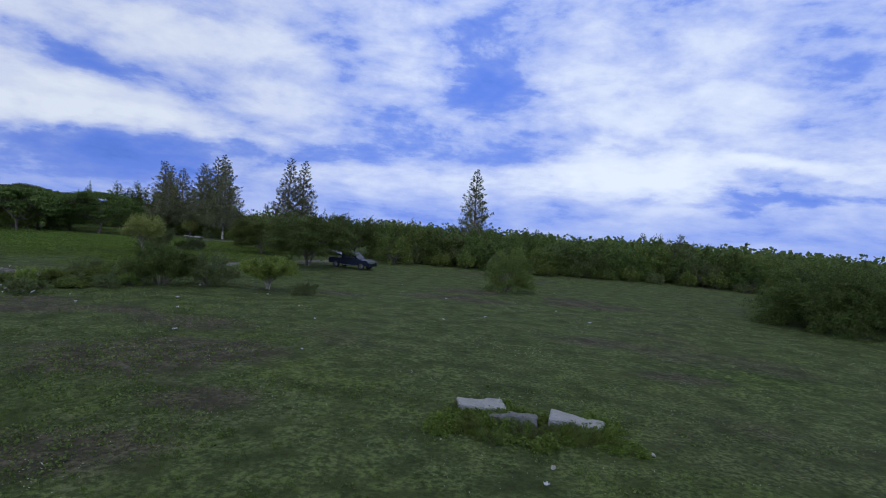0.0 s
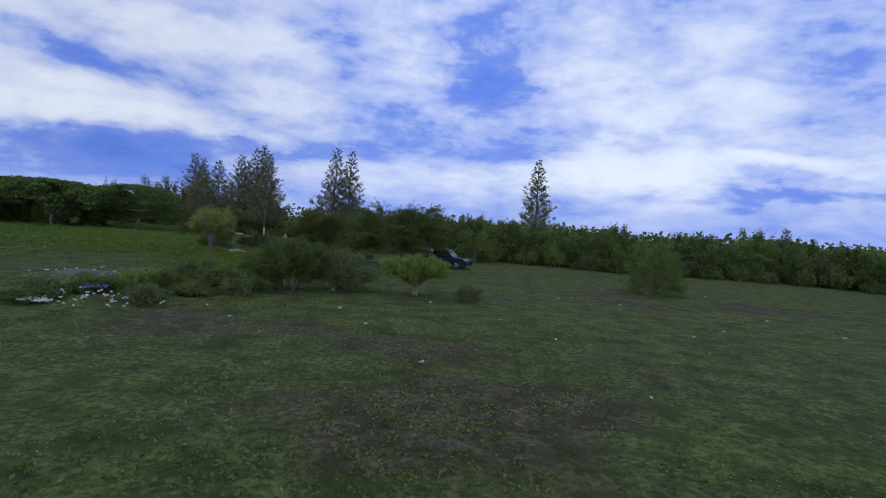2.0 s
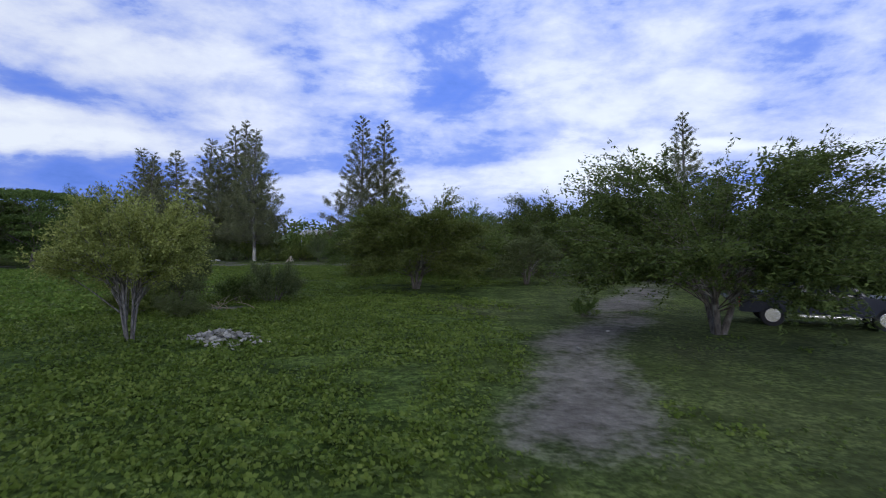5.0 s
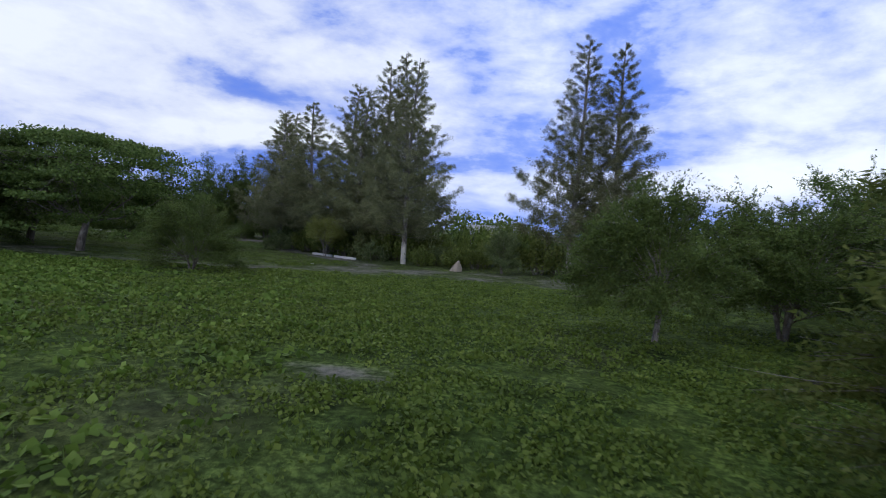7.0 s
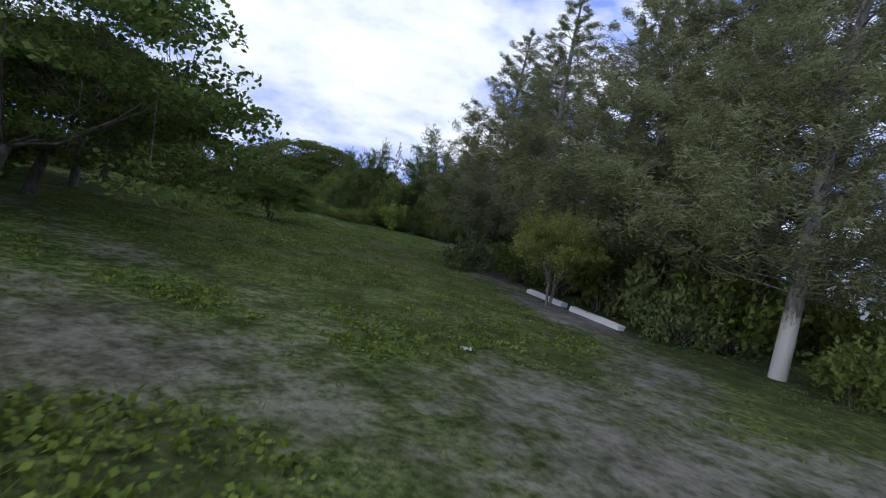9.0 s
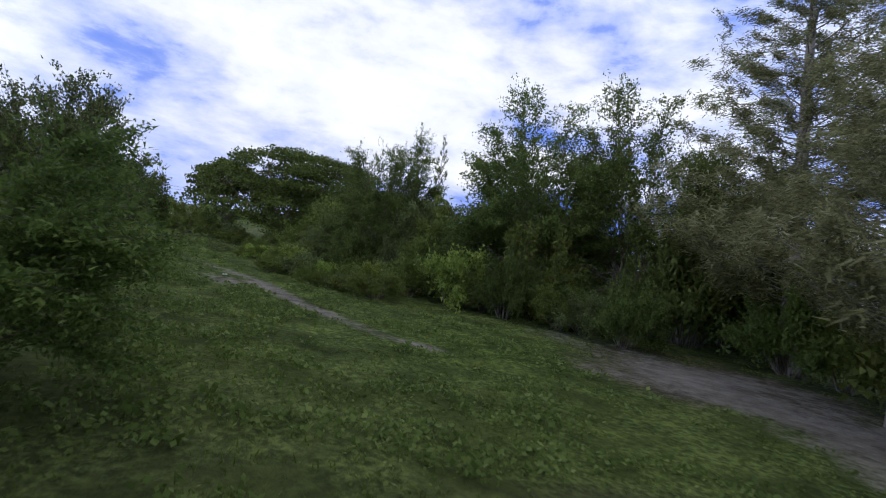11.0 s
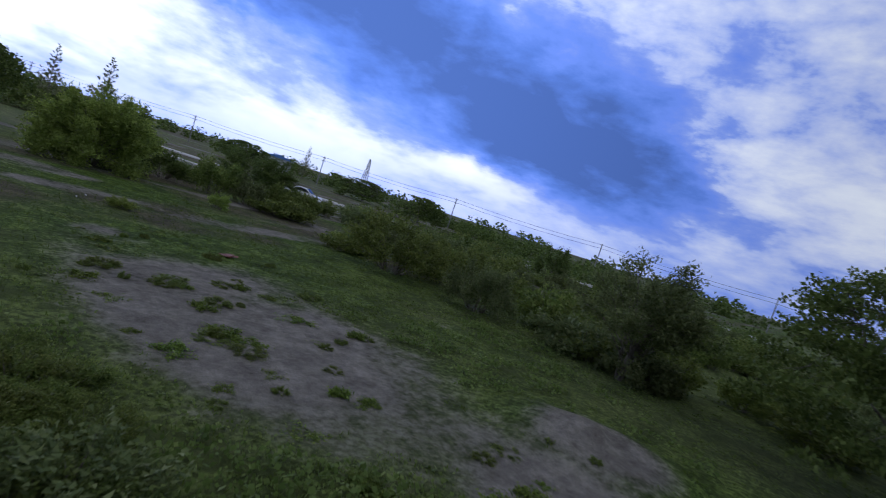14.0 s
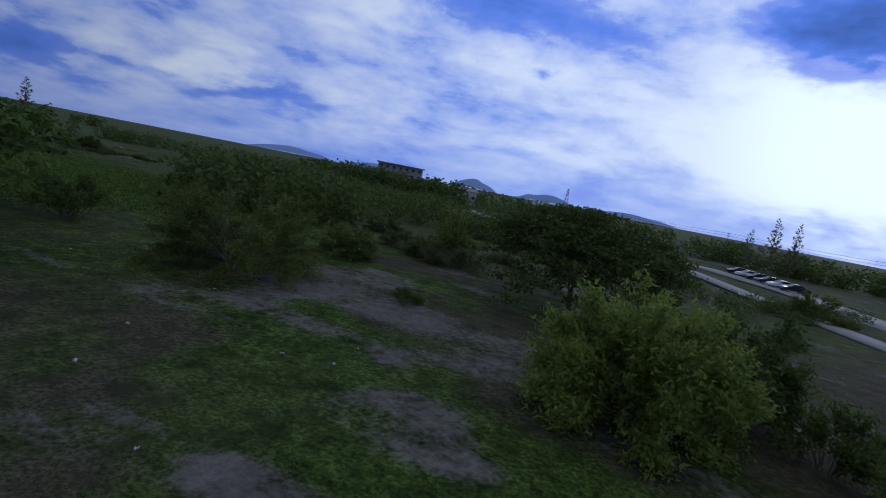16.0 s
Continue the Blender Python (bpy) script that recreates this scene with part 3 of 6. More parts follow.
def spray(rng, limbs, centre, twigs, reach, out, up, wild, per, leaf, lo=0.35, flat=1.0, loose=0.8, layer=1.0):
    """Twigs off the limbs with leaves along them: twig lines and leaf cards."""
    at, way = along_lines(rng, limbs, twigs, lo, 1.0)
    go = unit(unit((at - centre) * [1, 1, flat]) * out + way * 0.5 + [0, 0, up] + rng.normal(size=(twigs, 3)) * wild)
    go = unit(go * [1, 1, layer])
    size = reach * rng.uniform(0.45, 1.25, (twigs, 1))
    tip = at + go * size
    tip[:, 2] = np.maximum(tip[:, 2], 0.08)
    s = rng.random((twigs, per, 1)) ** 0.8
    sag = -0.10 * size[:, None] * s * s * [0, 0, 1]
    c = at[:, None] * (1 - s) + tip[:, None] * s + sag + rng.normal(size=(twigs, per, 3)) * leaf[0] * loose
    d = go[:, None] * 0.8 + rng.normal(size=(twigs, per, 3)) * 0.6
    c = c.reshape(-1, 3)
    c[:, 2] = np.maximum(c[:, 2], 0.04)
    return at, tip, blades(rng, c, d.reshape(-1, 3), leaf[0] * rng.uniform(0.6, 1.3, (len(c), 1)), leaf[1] * rng.uniform(0.7, 1.3, (len(c), 1)))


PLANTS = {}


def keep(key, wood, leaves, wood_mat, leaf_mat, size, trunk_mat=None):
    """Stores a plant's meshes: trunk, branches and crown, with the height and radius that they were grown to."""
    (tv, tf), (bv, bf), (lv, lf, tint) = wood[0], wood[1], leaves
    PLANTS[key] = (mesh_data("trunk", tv, tf, trunk_mat or wood_mat, smooth=True), mesh_data("bough", bv, bf, wood_mat, smooth=True),
                   mesh_data("crown", lv, lf, leaf_mat, tint=tint), size)


def twig_tubes(limbs, at, tip, r, every=3):
    lines = [(l[::2], np.linspace(r, r * 0.25, len(l[::2]))) for l in limbs]
    lines += [(np.stack([a, b]), (r * 0.28, r * 0.06)) for a, b in zip(at[::every], tip[::every])]
    return tubes(lines, 3)


def grow_casuarina(key, seed, H=18.0, R=3.6, limbs_n=110, needles=70, big=1.0):
    """Casuarina: straight stem, rising limbs that shorten to a thin tip, drooping tufts of needles with gaps between."""
    rng = np.random.default_rng(seed)
    t = np.linspace(0, 1, 14)
    lean = rng.normal(size=2) * 0.25
    stem = np.stack([lean[0] * t ** 2 + 0.06 * np.sin(7 * t), lean[1] * t ** 2 + 0.06 * np.cos(6 * t), H * t], 1)
    limbs, at, tip = [], [], []
    for i in range(limbs_n):
        u = 0.13 + 0.86 * (1 - (1 - i / limbs_n) ** 0.75)
        root = np.array([np.interp(u, t, stem[:, k]) for k in range(3)])
        far = R * (1.30 * (1 - u) ** 1.02 + 0.03) * rng.choice([0.45, 0.7, 0.9, 1.0, 1.12]) * rng.uniform(0.85, 1.1)
        a = i * 2.39996 + rng.normal() * 0.3
        rise = far * (rng.uniform(0.10, 0.55) + 0.65 * u)
        end = root + [far * math.cos(a), far * math.sin(a), rise]
        line = curve(root, end, (0, 0, -0.10 * far))
        limbs.append(line)
        side = np.array([-math.sin(a), math.cos(a), 0])
        for k in range(3 + int(far * 2.2)):
            w = 0.22 + 0.78 * rng.random() ** 0.6
            q = np.array([np.interp(w, np.linspace(0, 1, len(line)), line[:, c]) for c in range(3)])
            at.append(q)
            tip.append(q + side * rng.normal() * 0.22 * far * w + np.array([math.cos(a), math.sin(a), 0.45]) * rng.uniform(0.12, 0.45) + [0, 0, rng.normal() * 0.10])
    at, tip = np.array(at), np.array(tip)
    n = len(at)
    low = np.clip(1.12 - tip[:, 2:3] / H, 0.25, 1)[:, None]
    s = rng.random((n, needles, 1)) ** 0.5
    hang = np.abs(rng.normal(size=(n, needles, 1))) * 0.20 * low * [0, 0, -1]
    tuft = 0.05 + 0.07 * rng.random((n, 1, 1))
    c = at[:, None] * (1 - s) + tip[:, None] * s + rng.normal(size=(n, needles, 3)) * tuft * (0.45 + low) + hang
    d = np.array([0, 0, -0.35]) + unit(tip - at)[:, None] * 0.75 + rng.normal(size=c.shape) * 0.50
    thin = np.repeat(low, needles, 1).reshape(-1, 1)
    leaves = blades(rng, c.reshape(-1, 3), d.reshape(-1, 3), big * (0.13 + 0.13 * thin) * rng.uniform(0.6, 1.35, thin.shape), big * (0.026 + 0.022 * thin))
    keep(key, (tubes([(stem, 0.20 * (1 - t) ** 0.8 + 0.015)], 8), twig_tubes(limbs, at, tip, 0.030, 2)), leaves, BARK_MID, LEAF_NEEDLE, (H, R), BARK_LIME if key == "cas_a" else None)


def grow_umbrella(key, seed, H=6.4, R=6.5, pads=360, leaf=(0.17, 0.11), per=130, low=0.44, brim=1.18, fill=0.0):
    """Rain tree: short forked trunk, spreading limbs, a wide flat-topped crown in tiers."""
    rng = np.random.default_rng(seed)
    fork = np.array([rng.normal() * 0.2, rng.normal() * 0.2, H * 0.26])
    stem = curve((0, 0, -0.1), fork, (0.12, -0.08, 0))
    limbs = []
    for i in range(13):
        a, far = i * 2.39996 + rng.normal() * 0.25, R * rng.uniform(0.45, 0.86)
        tip = np.array([far * math.cos(a), far * math.sin(a), H * rng.uniform(0.62, 0.86)])
        limbs.append(curve(fork, tip, (0, 0, -0.12 * far), 7))
    # pads of leaves gather in flat tiers
    m = max(24, pads // 7)
    cr, ca = R * 0.93 * np.sqrt(rng.random(m)), rng.random(m) * 2 * math.pi
    own = rng.integers(0, m, pads)
    px = cr[own] * np.cos(ca[own]) + rng.normal(size=pads) * R * 0.13
    py = cr[own] * np.sin(ca[own]) + rng.normal(size=pads) * R * 0.13
    r, a = np.hypot(px, py), np.arctan2(py, px)
    dome = np.sqrt(np.clip(1 - (r / (R * brim)) ** 2, 0.02, 1))
    tier = rng.choice([0.0, 0.0, 0.03, 0.12, 0.22, 0.33], m)[own]
    z = H * (low + (0.97 - low) * dome) - H * tier + rng.normal(size=pads) * 0.09
    z = np.where(rng.random(pads) < fill, z * rng.uniform(0.30, 0.95, pads), z)
    pad = np.stack([r * np.cos(a), r * np.sin(a), z], 1)
    at, _ = along_lines(rng, limbs, pads, 0.4, 1.0)
    for k in range(pads):
        cand = at[rng.integers(0, pads, 12)]
        at[k] = cand[np.argmin(np.linalg.norm(cand - pad[k], axis=1))]
    c = pad[:, None] + np.clip(rng.normal(size=(pads, per, 3)), -1.7, 1.7) * [0.50, 0.50, 0.10] * (R / 6.5)
    c = c.reshape(-1, 3)
    d = rng.normal(size=c.shape) * [1, 1, 0.35]
    keep(key, (tubes([(stem, np.linspace(0.26, 0.17, len(stem)))], 9), twig_tubes(limbs, at, pad, 0.06, 2)), (cards if leaf[0] < 0.2 else blades)(rng, c, d, leaf[0] * rng.uniform(0.6, 1.3, (len(c), 1)), leaf[1] * rng.uniform(0.7, 1.3, (len(c), 1))), BARK, LEAF_DARK, (H, R))


def grow_thorn(key, seed, H=5.6, R=4.0, leaf=(0.21, 0.085), mat=None, twigs=1500, per=18, stems=4, wood=None, base=0.22, reach=1.0, up=0.3, skirt=0.10, limbs_n=15, thick=0.06, wild=0.58, every=3, loose=0.7, layer=0.55, broad=1.0):
    """Thorn tree: a few leaning stems, arching limbs, feathery sprays that reach out of a dense dome."""
    rng = np.random.default_rng(seed)
    trunks, limbs = [], []
    for i in range(stems):
        a = i * 2 * math.pi / stems + rng.normal() * 0.4
        lean = R * 0.13
        tip = np.array([lean * math.cos(a), lean * math.sin(a), H * base * rng.uniform(0.85, 1.15)])
        trunks.append((curve((0.08 * math.cos(a), 0.08 * math.sin(a), -0.1), tip, (0.05, 0.03, 0)), np.linspace(thick * 1.2, thick * 0.8, 6)))
        for k in range(limbs_n):
            b = a + rng.uniform(-1, 1) * math.pi / stems * 1.5
            w = (k + rng.random()) / limbs_n
            ang = math.asin(skirt + (0.98 - skirt) * w)
            grow = rng.uniform(0.66, 0.90)
            far, lift = R * math.cos(ang) ** broad * grow, H * (skirt * 0.6 + (1 - skirt * 0.6) * math.sin(ang) * grow)
            end = np.array([far * math.cos(b), far * math.sin(b), lift])
            root = tip * rng.uniform(0.35, 1.0)
            limbs.append(curve(root, end, (rng.normal() * 0.05 * far, rng.normal() * 0.05 * far, 0.10 * far), 7))
    at, tip, leaves = spray(rng, limbs, np.array([0, 0, H * 0.36]), twigs, reach * R / 4.0, 0.72, up, wild, per, leaf, 0.18, loose=loose, layer=layer)
    keep(key, (tubes(trunks, 7), twig_tubes(limbs, at, tip, 0.03, every)), leaves, wood or BARK, mat or LEAF_THORN, (H, R))


def grow_bush(key, seed, H=2.4, R=2.2, leaf=(0.15, 0.085), mat=None, twigs=320, per=14, up=0.25, stems_n=18):
    """Bush that is leafy down to the ground."""
    rng = np.random.default_rng(seed)
    stems = []
    for i in range(stems_n):
        a = i * 2.39996 + rng.normal() * 0.3
        far = R * rng.uniform(0.25, 0.80)
        lift = H * rng.uniform(0.30, 0.86) * math.sqrt(max(0.12, 1 - (far / R) ** 2))
        root = np.array([0.12 * R * math.cos(a), 0.12 * R * math.sin(a), -0.05])
        stems.append(curve(root, (far * math.cos(a), far * math.sin(a), max(lift, 0.25)), (0, 0, 0.10 * H), 6))
    at, tip, leaves = spray(rng, stems, np.array([0, 0, H * 0.3]), twigs, 0.30 * R, 0.8, up, 0.45, per, leaf, 0.25)
    k = 5
    keep(key, (tubes([(s, np.linspace(0.035, 0.02, len(s))) for s in stems[:k]], 5), twig_tubes(stems, at, tip, 0.022)), leaves, BARK, mat or LEAF_DARK, (H * 0.84, R * 0.96))


grow_casuarina("cas_a", 11, 18.0, 4.0, 190, 60, 0.85)
grow_casuarina("cas_b", 12, 17.0, 3.0, 190, 60, 0.85)
grow_casuarina("cas_c", 13, 17.0, 3.4, 190, 60, 0.85)
grow_casuarina("cas_far", 14, 17.0, 3.4, 60, 14, 2.6)
grow_umbrella("rain_far", 23, 6.0, 6.0, 260, (0.46, 0.30), 20)
grow_umbrella("rain_dome", 25, 6.2, 7.0, 260, (0.5, 0.34), 22, 0.12, 1.04, 0.5)
grow_umbrella("rain_a", 21, pads=420, leaf=(0.17, 0.12), fill=0.16, per=115)
grow_umbrella("rain_c", 26, 6.4, 6.0, 460, (0.17, 0.12), 110, 0.30, 1.07, 0.32)
grow_umbrella("rain_b", 22, 5.6, 5.4, 320, (0.16, 0.11), 105, 0.36, 1.1, 0.2)
grow_umbrella("rain_low", 24, 6.2, 7.0, 460, (0.24, 0.17), 70, 0.30, 1.08, 0.12)
grow_thorn("thorn_a", 31, 5.6, 4.2, leaf=(0.105, 0.05), twigs=3400, per=38, stems=3, base=0.30, reach=1.0, up=0.06, skirt=0.12, limbs_n=22, every=2, loose=0.5, layer=0.34, broad=0.5, thick=0.08)
grow_thorn("thorn_b", 32, 5.4, 5.6, leaf=(0.14, 0.065), mat=LEAF_DARK, twigs=3000, per=34, skirt=0.0, base=0.16, up=0.06, reach=1.3, every=3, loose=0.6, layer=0.32, limbs_n=22, broad=0.55)
grow_thorn("thorn_mid", 38, leaf=(0.105, 0.05), twigs=1800, per=24, skirt=0.03, up=0.12, reach=1.2, every=2, loose=0.45, broad=0.6)
grow_thorn("thorn_one", 39, 5.0, 3.6, leaf=(0.11, 0.05), mat=LEAF_DARK, twigs=1900, per=30, stems=1, wood=BARK_MID, base=0.34, skirt=0.16, limbs_n=40, thick=0.10, layer=0.4)
grow_thorn("thorn_low", 36, 4.6, 4.2, leaf=(0.13, 0.055), twigs=1700, per=24, every=2, loose=0.45, base=0.12, skirt=0.02, up=0.18, broad=0.65)
grow_thorn("thorn_pale", 37, 5.0, 3.0, leaf=(0.09, 0.055), mat=LEAF_PALE, twigs=1500, per=24, stems=6, wood=BARK_MID, base=0.40, skirt=0.36, limbs_n=10, thick=0.035)
grow_thorn("thorn_open", 33, 5.0, 3.0, leaf=(0.075, 0.056), mat=LEAF_GREY, twigs=1500, per=30, stems=5, wood=BARK_PALE, base=0.34, skirt=0.30, limbs_n=10, thick=0.05)
grow_thorn("leaning", 34, 4.4, 2.8, leaf=(0.13, 0.065), mat=LEAF_GREY, twigs=800, per=19, stems=3, base=0.32, skirt=0.32)
grow_thorn("bright", 35, 4.6, 3.3, leaf=(0.17, 0.08), mat=LEAF_BRIGHT, twigs=1900, per=22, base=0.14, up=0.2, skirt=0.02, limbs_n=24, wild=0.75, reach=0.9, loose=0.6)
grow_thorn("thorn_tall", 47, 8.2, 4.2, leaf=(0.125, 0.06), mat=LEAF_DARK, twigs=2300, per=22, reach=1.2, base=0.2, skirt=0.02, limbs_n=18, every=5, loose=0.95, up=0.35, thick=0.07)
grow_thorn("thorn_dome", 48, 6.6, 4.6, leaf=(0.125, 0.058), mat=LEAF_DARK, twigs=2700, per=30, stems=3, base=0.28, reach=1.25, up=0.14, skirt=0.16, limbs_n=22, every=2, loose=0.5, layer=0.36, broad=0.5, thick=0.09)
grow_thorn("thorn_high", 49, 9.0, 4.4, leaf=(0.125, 0.056), mat=LEAF_DARK, twigs=3000, per=30, stems=4, base=0.22, reach=1.05, up=0.05, skirt=0.03, limbs_n=22, every=3, loose=0.55, layer=0.26, broad=0.55, thick=0.09)
grow_thorn("belt_a", 41, 5.4, 3.0, leaf=(0.23, 0.13), mat=LEAF_DARK, twigs=760, per=10, base=0.2, skirt=0.02, limbs_n=12, every=6, up=0.12, reach=0.8, broad=0.65)
grow_thorn("belt_b", 42, 5.2, 3.0, leaf=(0.21, 0.11), mat=LEAF_THORN, twigs=760, per=10, base=0.2, skirt=0.02, limbs_n=12, every=6, up=0.15, reach=0.8, broad=0.65)
grow_thorn("belt_c", 43, 6.0, 2.8, leaf=(0.17, 0.09), mat=LEAF_GREY, twigs=760, per=16, base=0.25, skirt=0.08, limbs_n=12, every=6, up=0.2, reach=0.8)
grow_bush("bush_a", 51)
grow_bush("bush_b", 52, 2.4, 2.4, (0.19, 0.085), LEAF_THORN, 360)
grow_bush("bush_dense", 57, 2.5, 2.7, (0.12, 0.05), LEAF_DARK, 1500, 24, 0.3, 34)
grow_bush("bush_hedge", 59, 2.5, 2.4, (0.16, 0.075), LEAF_DARK, 620, 15, 0.3, 30)
grow_bush("bush_leafy", 61, 2.4, 2.6, (0.135, 0.08), LEAF_THORN, 620, 14, 0.3, 36)
grow_bush("bush_tuft", 60, 1.0, 1.2, (0.20, 0.11), WEED, 90, 10, 0.3, 12)
grow_bush("bush_grey", 53, 2.0, 2.2, (0.105, 0.055), LEAF_GREY, 800, 16, 0.3, 28)
grow_bush("bush_bright", 54, 2.2, 2.2, (0.15, 0.10), LEAF_BRIGHT)
grow_thorn("shrub_yellow", 55, 1.9, 2.2, leaf=(0.10, 0.07), mat=LEAF_YELLOW, twigs=1300, per=18, stems=4, wood=BARK_PALE, base=0.40, reach=0.6, up=0.45, skirt=0.42, thick=0.03, broad=0.45)
grow_bush("bush_far", 56, 2.4, 2.4, (0.27, 0.17), LEAF_THORN, 160, 12)
grow_bush("bush_far_grey", 58, 2.2, 2.4, (0.27, 0.15), LEAF_GREY, 160, 12)


def plant(key, name, x, y, H, R, label, category, group="", turn=None, sink=0.05):
    trunk, branches, crown, (h0, r0) = PLANTS[key]
    turn = (x * 37.1 + y * 91.7) % 360 if turn is None else turn
    m = pose(x, y, ground_z(x, y) - sink, 0, 0, turn) @ Matrix.Diagonal((R / r0, R / r0, H / h0, 1))
    ob = empty(name, m, label, category, group)
    child("trunk", trunk, ob)
    tagged(child("bough", branches, ob), kind="stuff")
    child("crown", crown, ob)
    return ob

# ---- casuarinas ----
CAS = "tall feathery grey-green casuarina with a pale trunk"
for key, x, y, H, R in (("cas_a", -41.2, 118.0, 14.8, 3.7), ("cas_c", -42.9, 121.8, 16.6, 3.7), ("cas_b", -45.4, 122.8, 16.0, 3.6), ("cas_c", -49.3, 123.2, 14.8, 3.8), ("cas_b", -53.4, 124.4, 13.6, 3.8),
                        ("cas_a", -57.4, 125.6, 13.0, 3.9), ("cas_c", -47.2, 121.6, 13.6, 3.8), ("cas_c", -66.6, 140.0, 16.2, 4.8), ("cas_b", -62.8, 134.6, 14.8, 3.0)):
    plant(key, "casuarina_tree", x, y, H, R, CAS + " in a row", "tree", "casuarinas in the row")
plant("cas_c", "casuarina_tree", -29.5, 119.4, 16.6, 3.6, "tall feathery casuarina, one of a close pair", "tree", "pair of casuarinas")
plant("cas_b", "casuarina_tree", -27.0, 121.0, 16.4, 3.3, "tall feathery casuarina, one of a close pair", "tree", "pair of casuarinas")
plant("cas_b", "casuarina_tree", 6.2, 119.6, 16.6, 3.6, "single dark casuarina rising over a belt of scrub", "tree")
for x, y, H, R in ((-113.1, -45.2, 10.0, 1.9), (-118.1, -45.2, 13.6, 2.5), (-122.4, -45.0, 13.2, 2.1), (-140.0, -24.0, 13.2, 2.6), (-148.5, -17.0, 14.2, 3.2), (-206.0, -16.8, 10.8, 2.0),
                   (60.5, 32.9, 13.2, 3.0), (-145.6, 214.0, 14.0, 1.6), (-87.4, 141.6, 9.4, 0.9)):
    plant("cas_far", "casuarina_tree", x, y, H, R, "slim dark casuarina far off against the sky", "tree", "distant casuarinas")

# ---- wide-crowned trees ----
RAIN = "dark spreading rain tree with a flat umbrella crown"
for key, x, y, H, R in (("rain_a", -56.0, 104.8, 6.9, 6.4), ("rain_b", -62.6, 106.4, 6.4, 5.4), ("rain_c", -119.0, 126.6, 6.7, 4.8), ("rain_c", -103.4, 139.9, 8.4, 7.2),
                        ("rain_low", -106.0, 70.0, 6.9, 6.3), ("rain_far", -59.8, 93.0, 6.4, 5.4), ("rain_far", -66.0, 99.0, 6.6, 5.6), ("rain_far", -71.0, 109.0, 7.0, 5.6),
                        ("rain_far", -74.0, 104.0, 7.0, 6.4), ("rain_far", -84.0, 98.0, 7.2, 6.6), ("rain_far", -72.0, 90.0, 6.6, 6.0), ("rain_far", -80.0, 112.0, 7.2, 6.4),
                        ("rain_far", -124.0, 150.0, 7.4, 6.4), ("rain_far", -112.0, 156.0, 7.2, 6.4), ("rain_dome", -184.5, 51.5, 5.6, 5.6), ("rain_dome", -196.0, 22.0, 5.6, 7.0), ("rain_dome", -172.0, 6.0, 5.4, 7.0)):
    plant(key, "rain_tree", x, y, H, R, RAIN, "tree", "rain trees")

# ---- thorn trees and small trees ----
plant("thorn_a", "thorn_tree", -19.8, 87.6, 5.6, 4.2, "feathery green thorn tree with a forked trunk", "tree", "thorn trees", 40)
plant("thorn_dome", "thorn_tree", -9.2, 75.4, 6.8, 5.0, "large dark thorn tree beside a parked pickup", "tree", "thorn trees", 10)
plant("thorn_dome", "thorn_tree", -10.8, 99.6, 6.9, 4.6, "dark thorn tree behind a dirt track", "tree", "thorn trees", 200)
plant("thorn_one", "thorn_tree", -24.8, 97.0, 4.9, 2.6, "slender thorn tree with a pale bare trunk", "tree", "thorn trees")
plant("thorn_mid", "thorn_tree", -17.0, 96.4, 5.4, 3.6, "low dense thorn tree with feathery sprays", "tree", "thorn trees", 120)
plant("thorn_dome", "thorn_tree", -21.0, 100.6, 5.2, 3.2, "dark layered thorn tree in a thicket", "tree", "thorn trees", 75)
plant("thorn_dome", "thorn_tree", -17.6, 102.6, 6.4, 3.4, "dark layered thorn tree in a thicket", "tree", "thorn trees", 160)
plant("thorn_pale", "small_tree", -25.6, 72.0, 4.5, 2.5, "small yellow-green tree with several thin trunks", "tree")
plant("thorn_low", "small_tree", 11.8, 67.0, 4.6, 2.5, "bushy small tree alone on the lawn", "tree")
plant("thorn_b", "thorn_tree", 35.6, 60.0, 5.4, 6.2, "broad low thorn tree with layered sprays", "tree", "thorn trees")
plant("thorn_tall", "round_bush", -44.2, 101.2, 3.8, 2.5, "dense dark round bush on the field", "bush")
plant("thorn_pale", "pale_shrub", -47.9, 118.4, 3.6, 1.9, "pale-leaved slender shrub before the casuarinas", "bush")
plant("thorn_dome", "thorn_bush", -68.6, 118.6, 4.0, 2.7, "dark thorny bush with long twigs standing out", "bush")
plant("thorn_open", "small_tree", -75.7, 120.2, 5.6, 2.7, "open-crowned leafy tree beside the grass trail", "tree")
plant("thorn_dome", "thorn_tree", -89.4, 118.4, 5.2, 3.5, "dense dark thorn tree with drooping sprays", "tree", "thorn trees")
plant("leaning", "small_tree", -119.8, 117.8, 5.2, 3.0, "small leaning tree with a forked grey trunk", "tree")
plant("bright", "thorn_tree", -113.0, 85.9, 5.7, 4.0, "bright yellow-green thorn tree leafy to the ground", "tree")
plant("belt_a", "small_tree", -115.8, 81.6, 5.2, 2.6, "dark green leafy tree beside a bright one", "tree")
plant("thorn_dome", "thorn_tree", -127.6, 80.8, 4.8, 3.6, "dark thorn tree at the edge of the scrub", "tree", "thorn trees")
plant("thorn_low", "thorn_bush", -92.2, 84.8, 5.2, 5.0, "big dull-green thorn bush with drooping sprays", "bush")
plant("bush_a", "round_bush", -78.0, 86.3, 3.1, 2.4, "small dark round bush on bare ground", "bush")
plant("belt_b", "small_tree", -121.4, 37.7, 3.8, 2.6, "dull green small tree before the road", "tree")
plant("thorn_open", "small_tree", -133.5, 134.3, 7.0, 3.2, "tall open-crowned tree at the field edge", "tree")
plant("belt_a", "small_tree", -155.0, 97.2, 4.8, 2.6, "dark round-headed tree on the horizon", "tree")
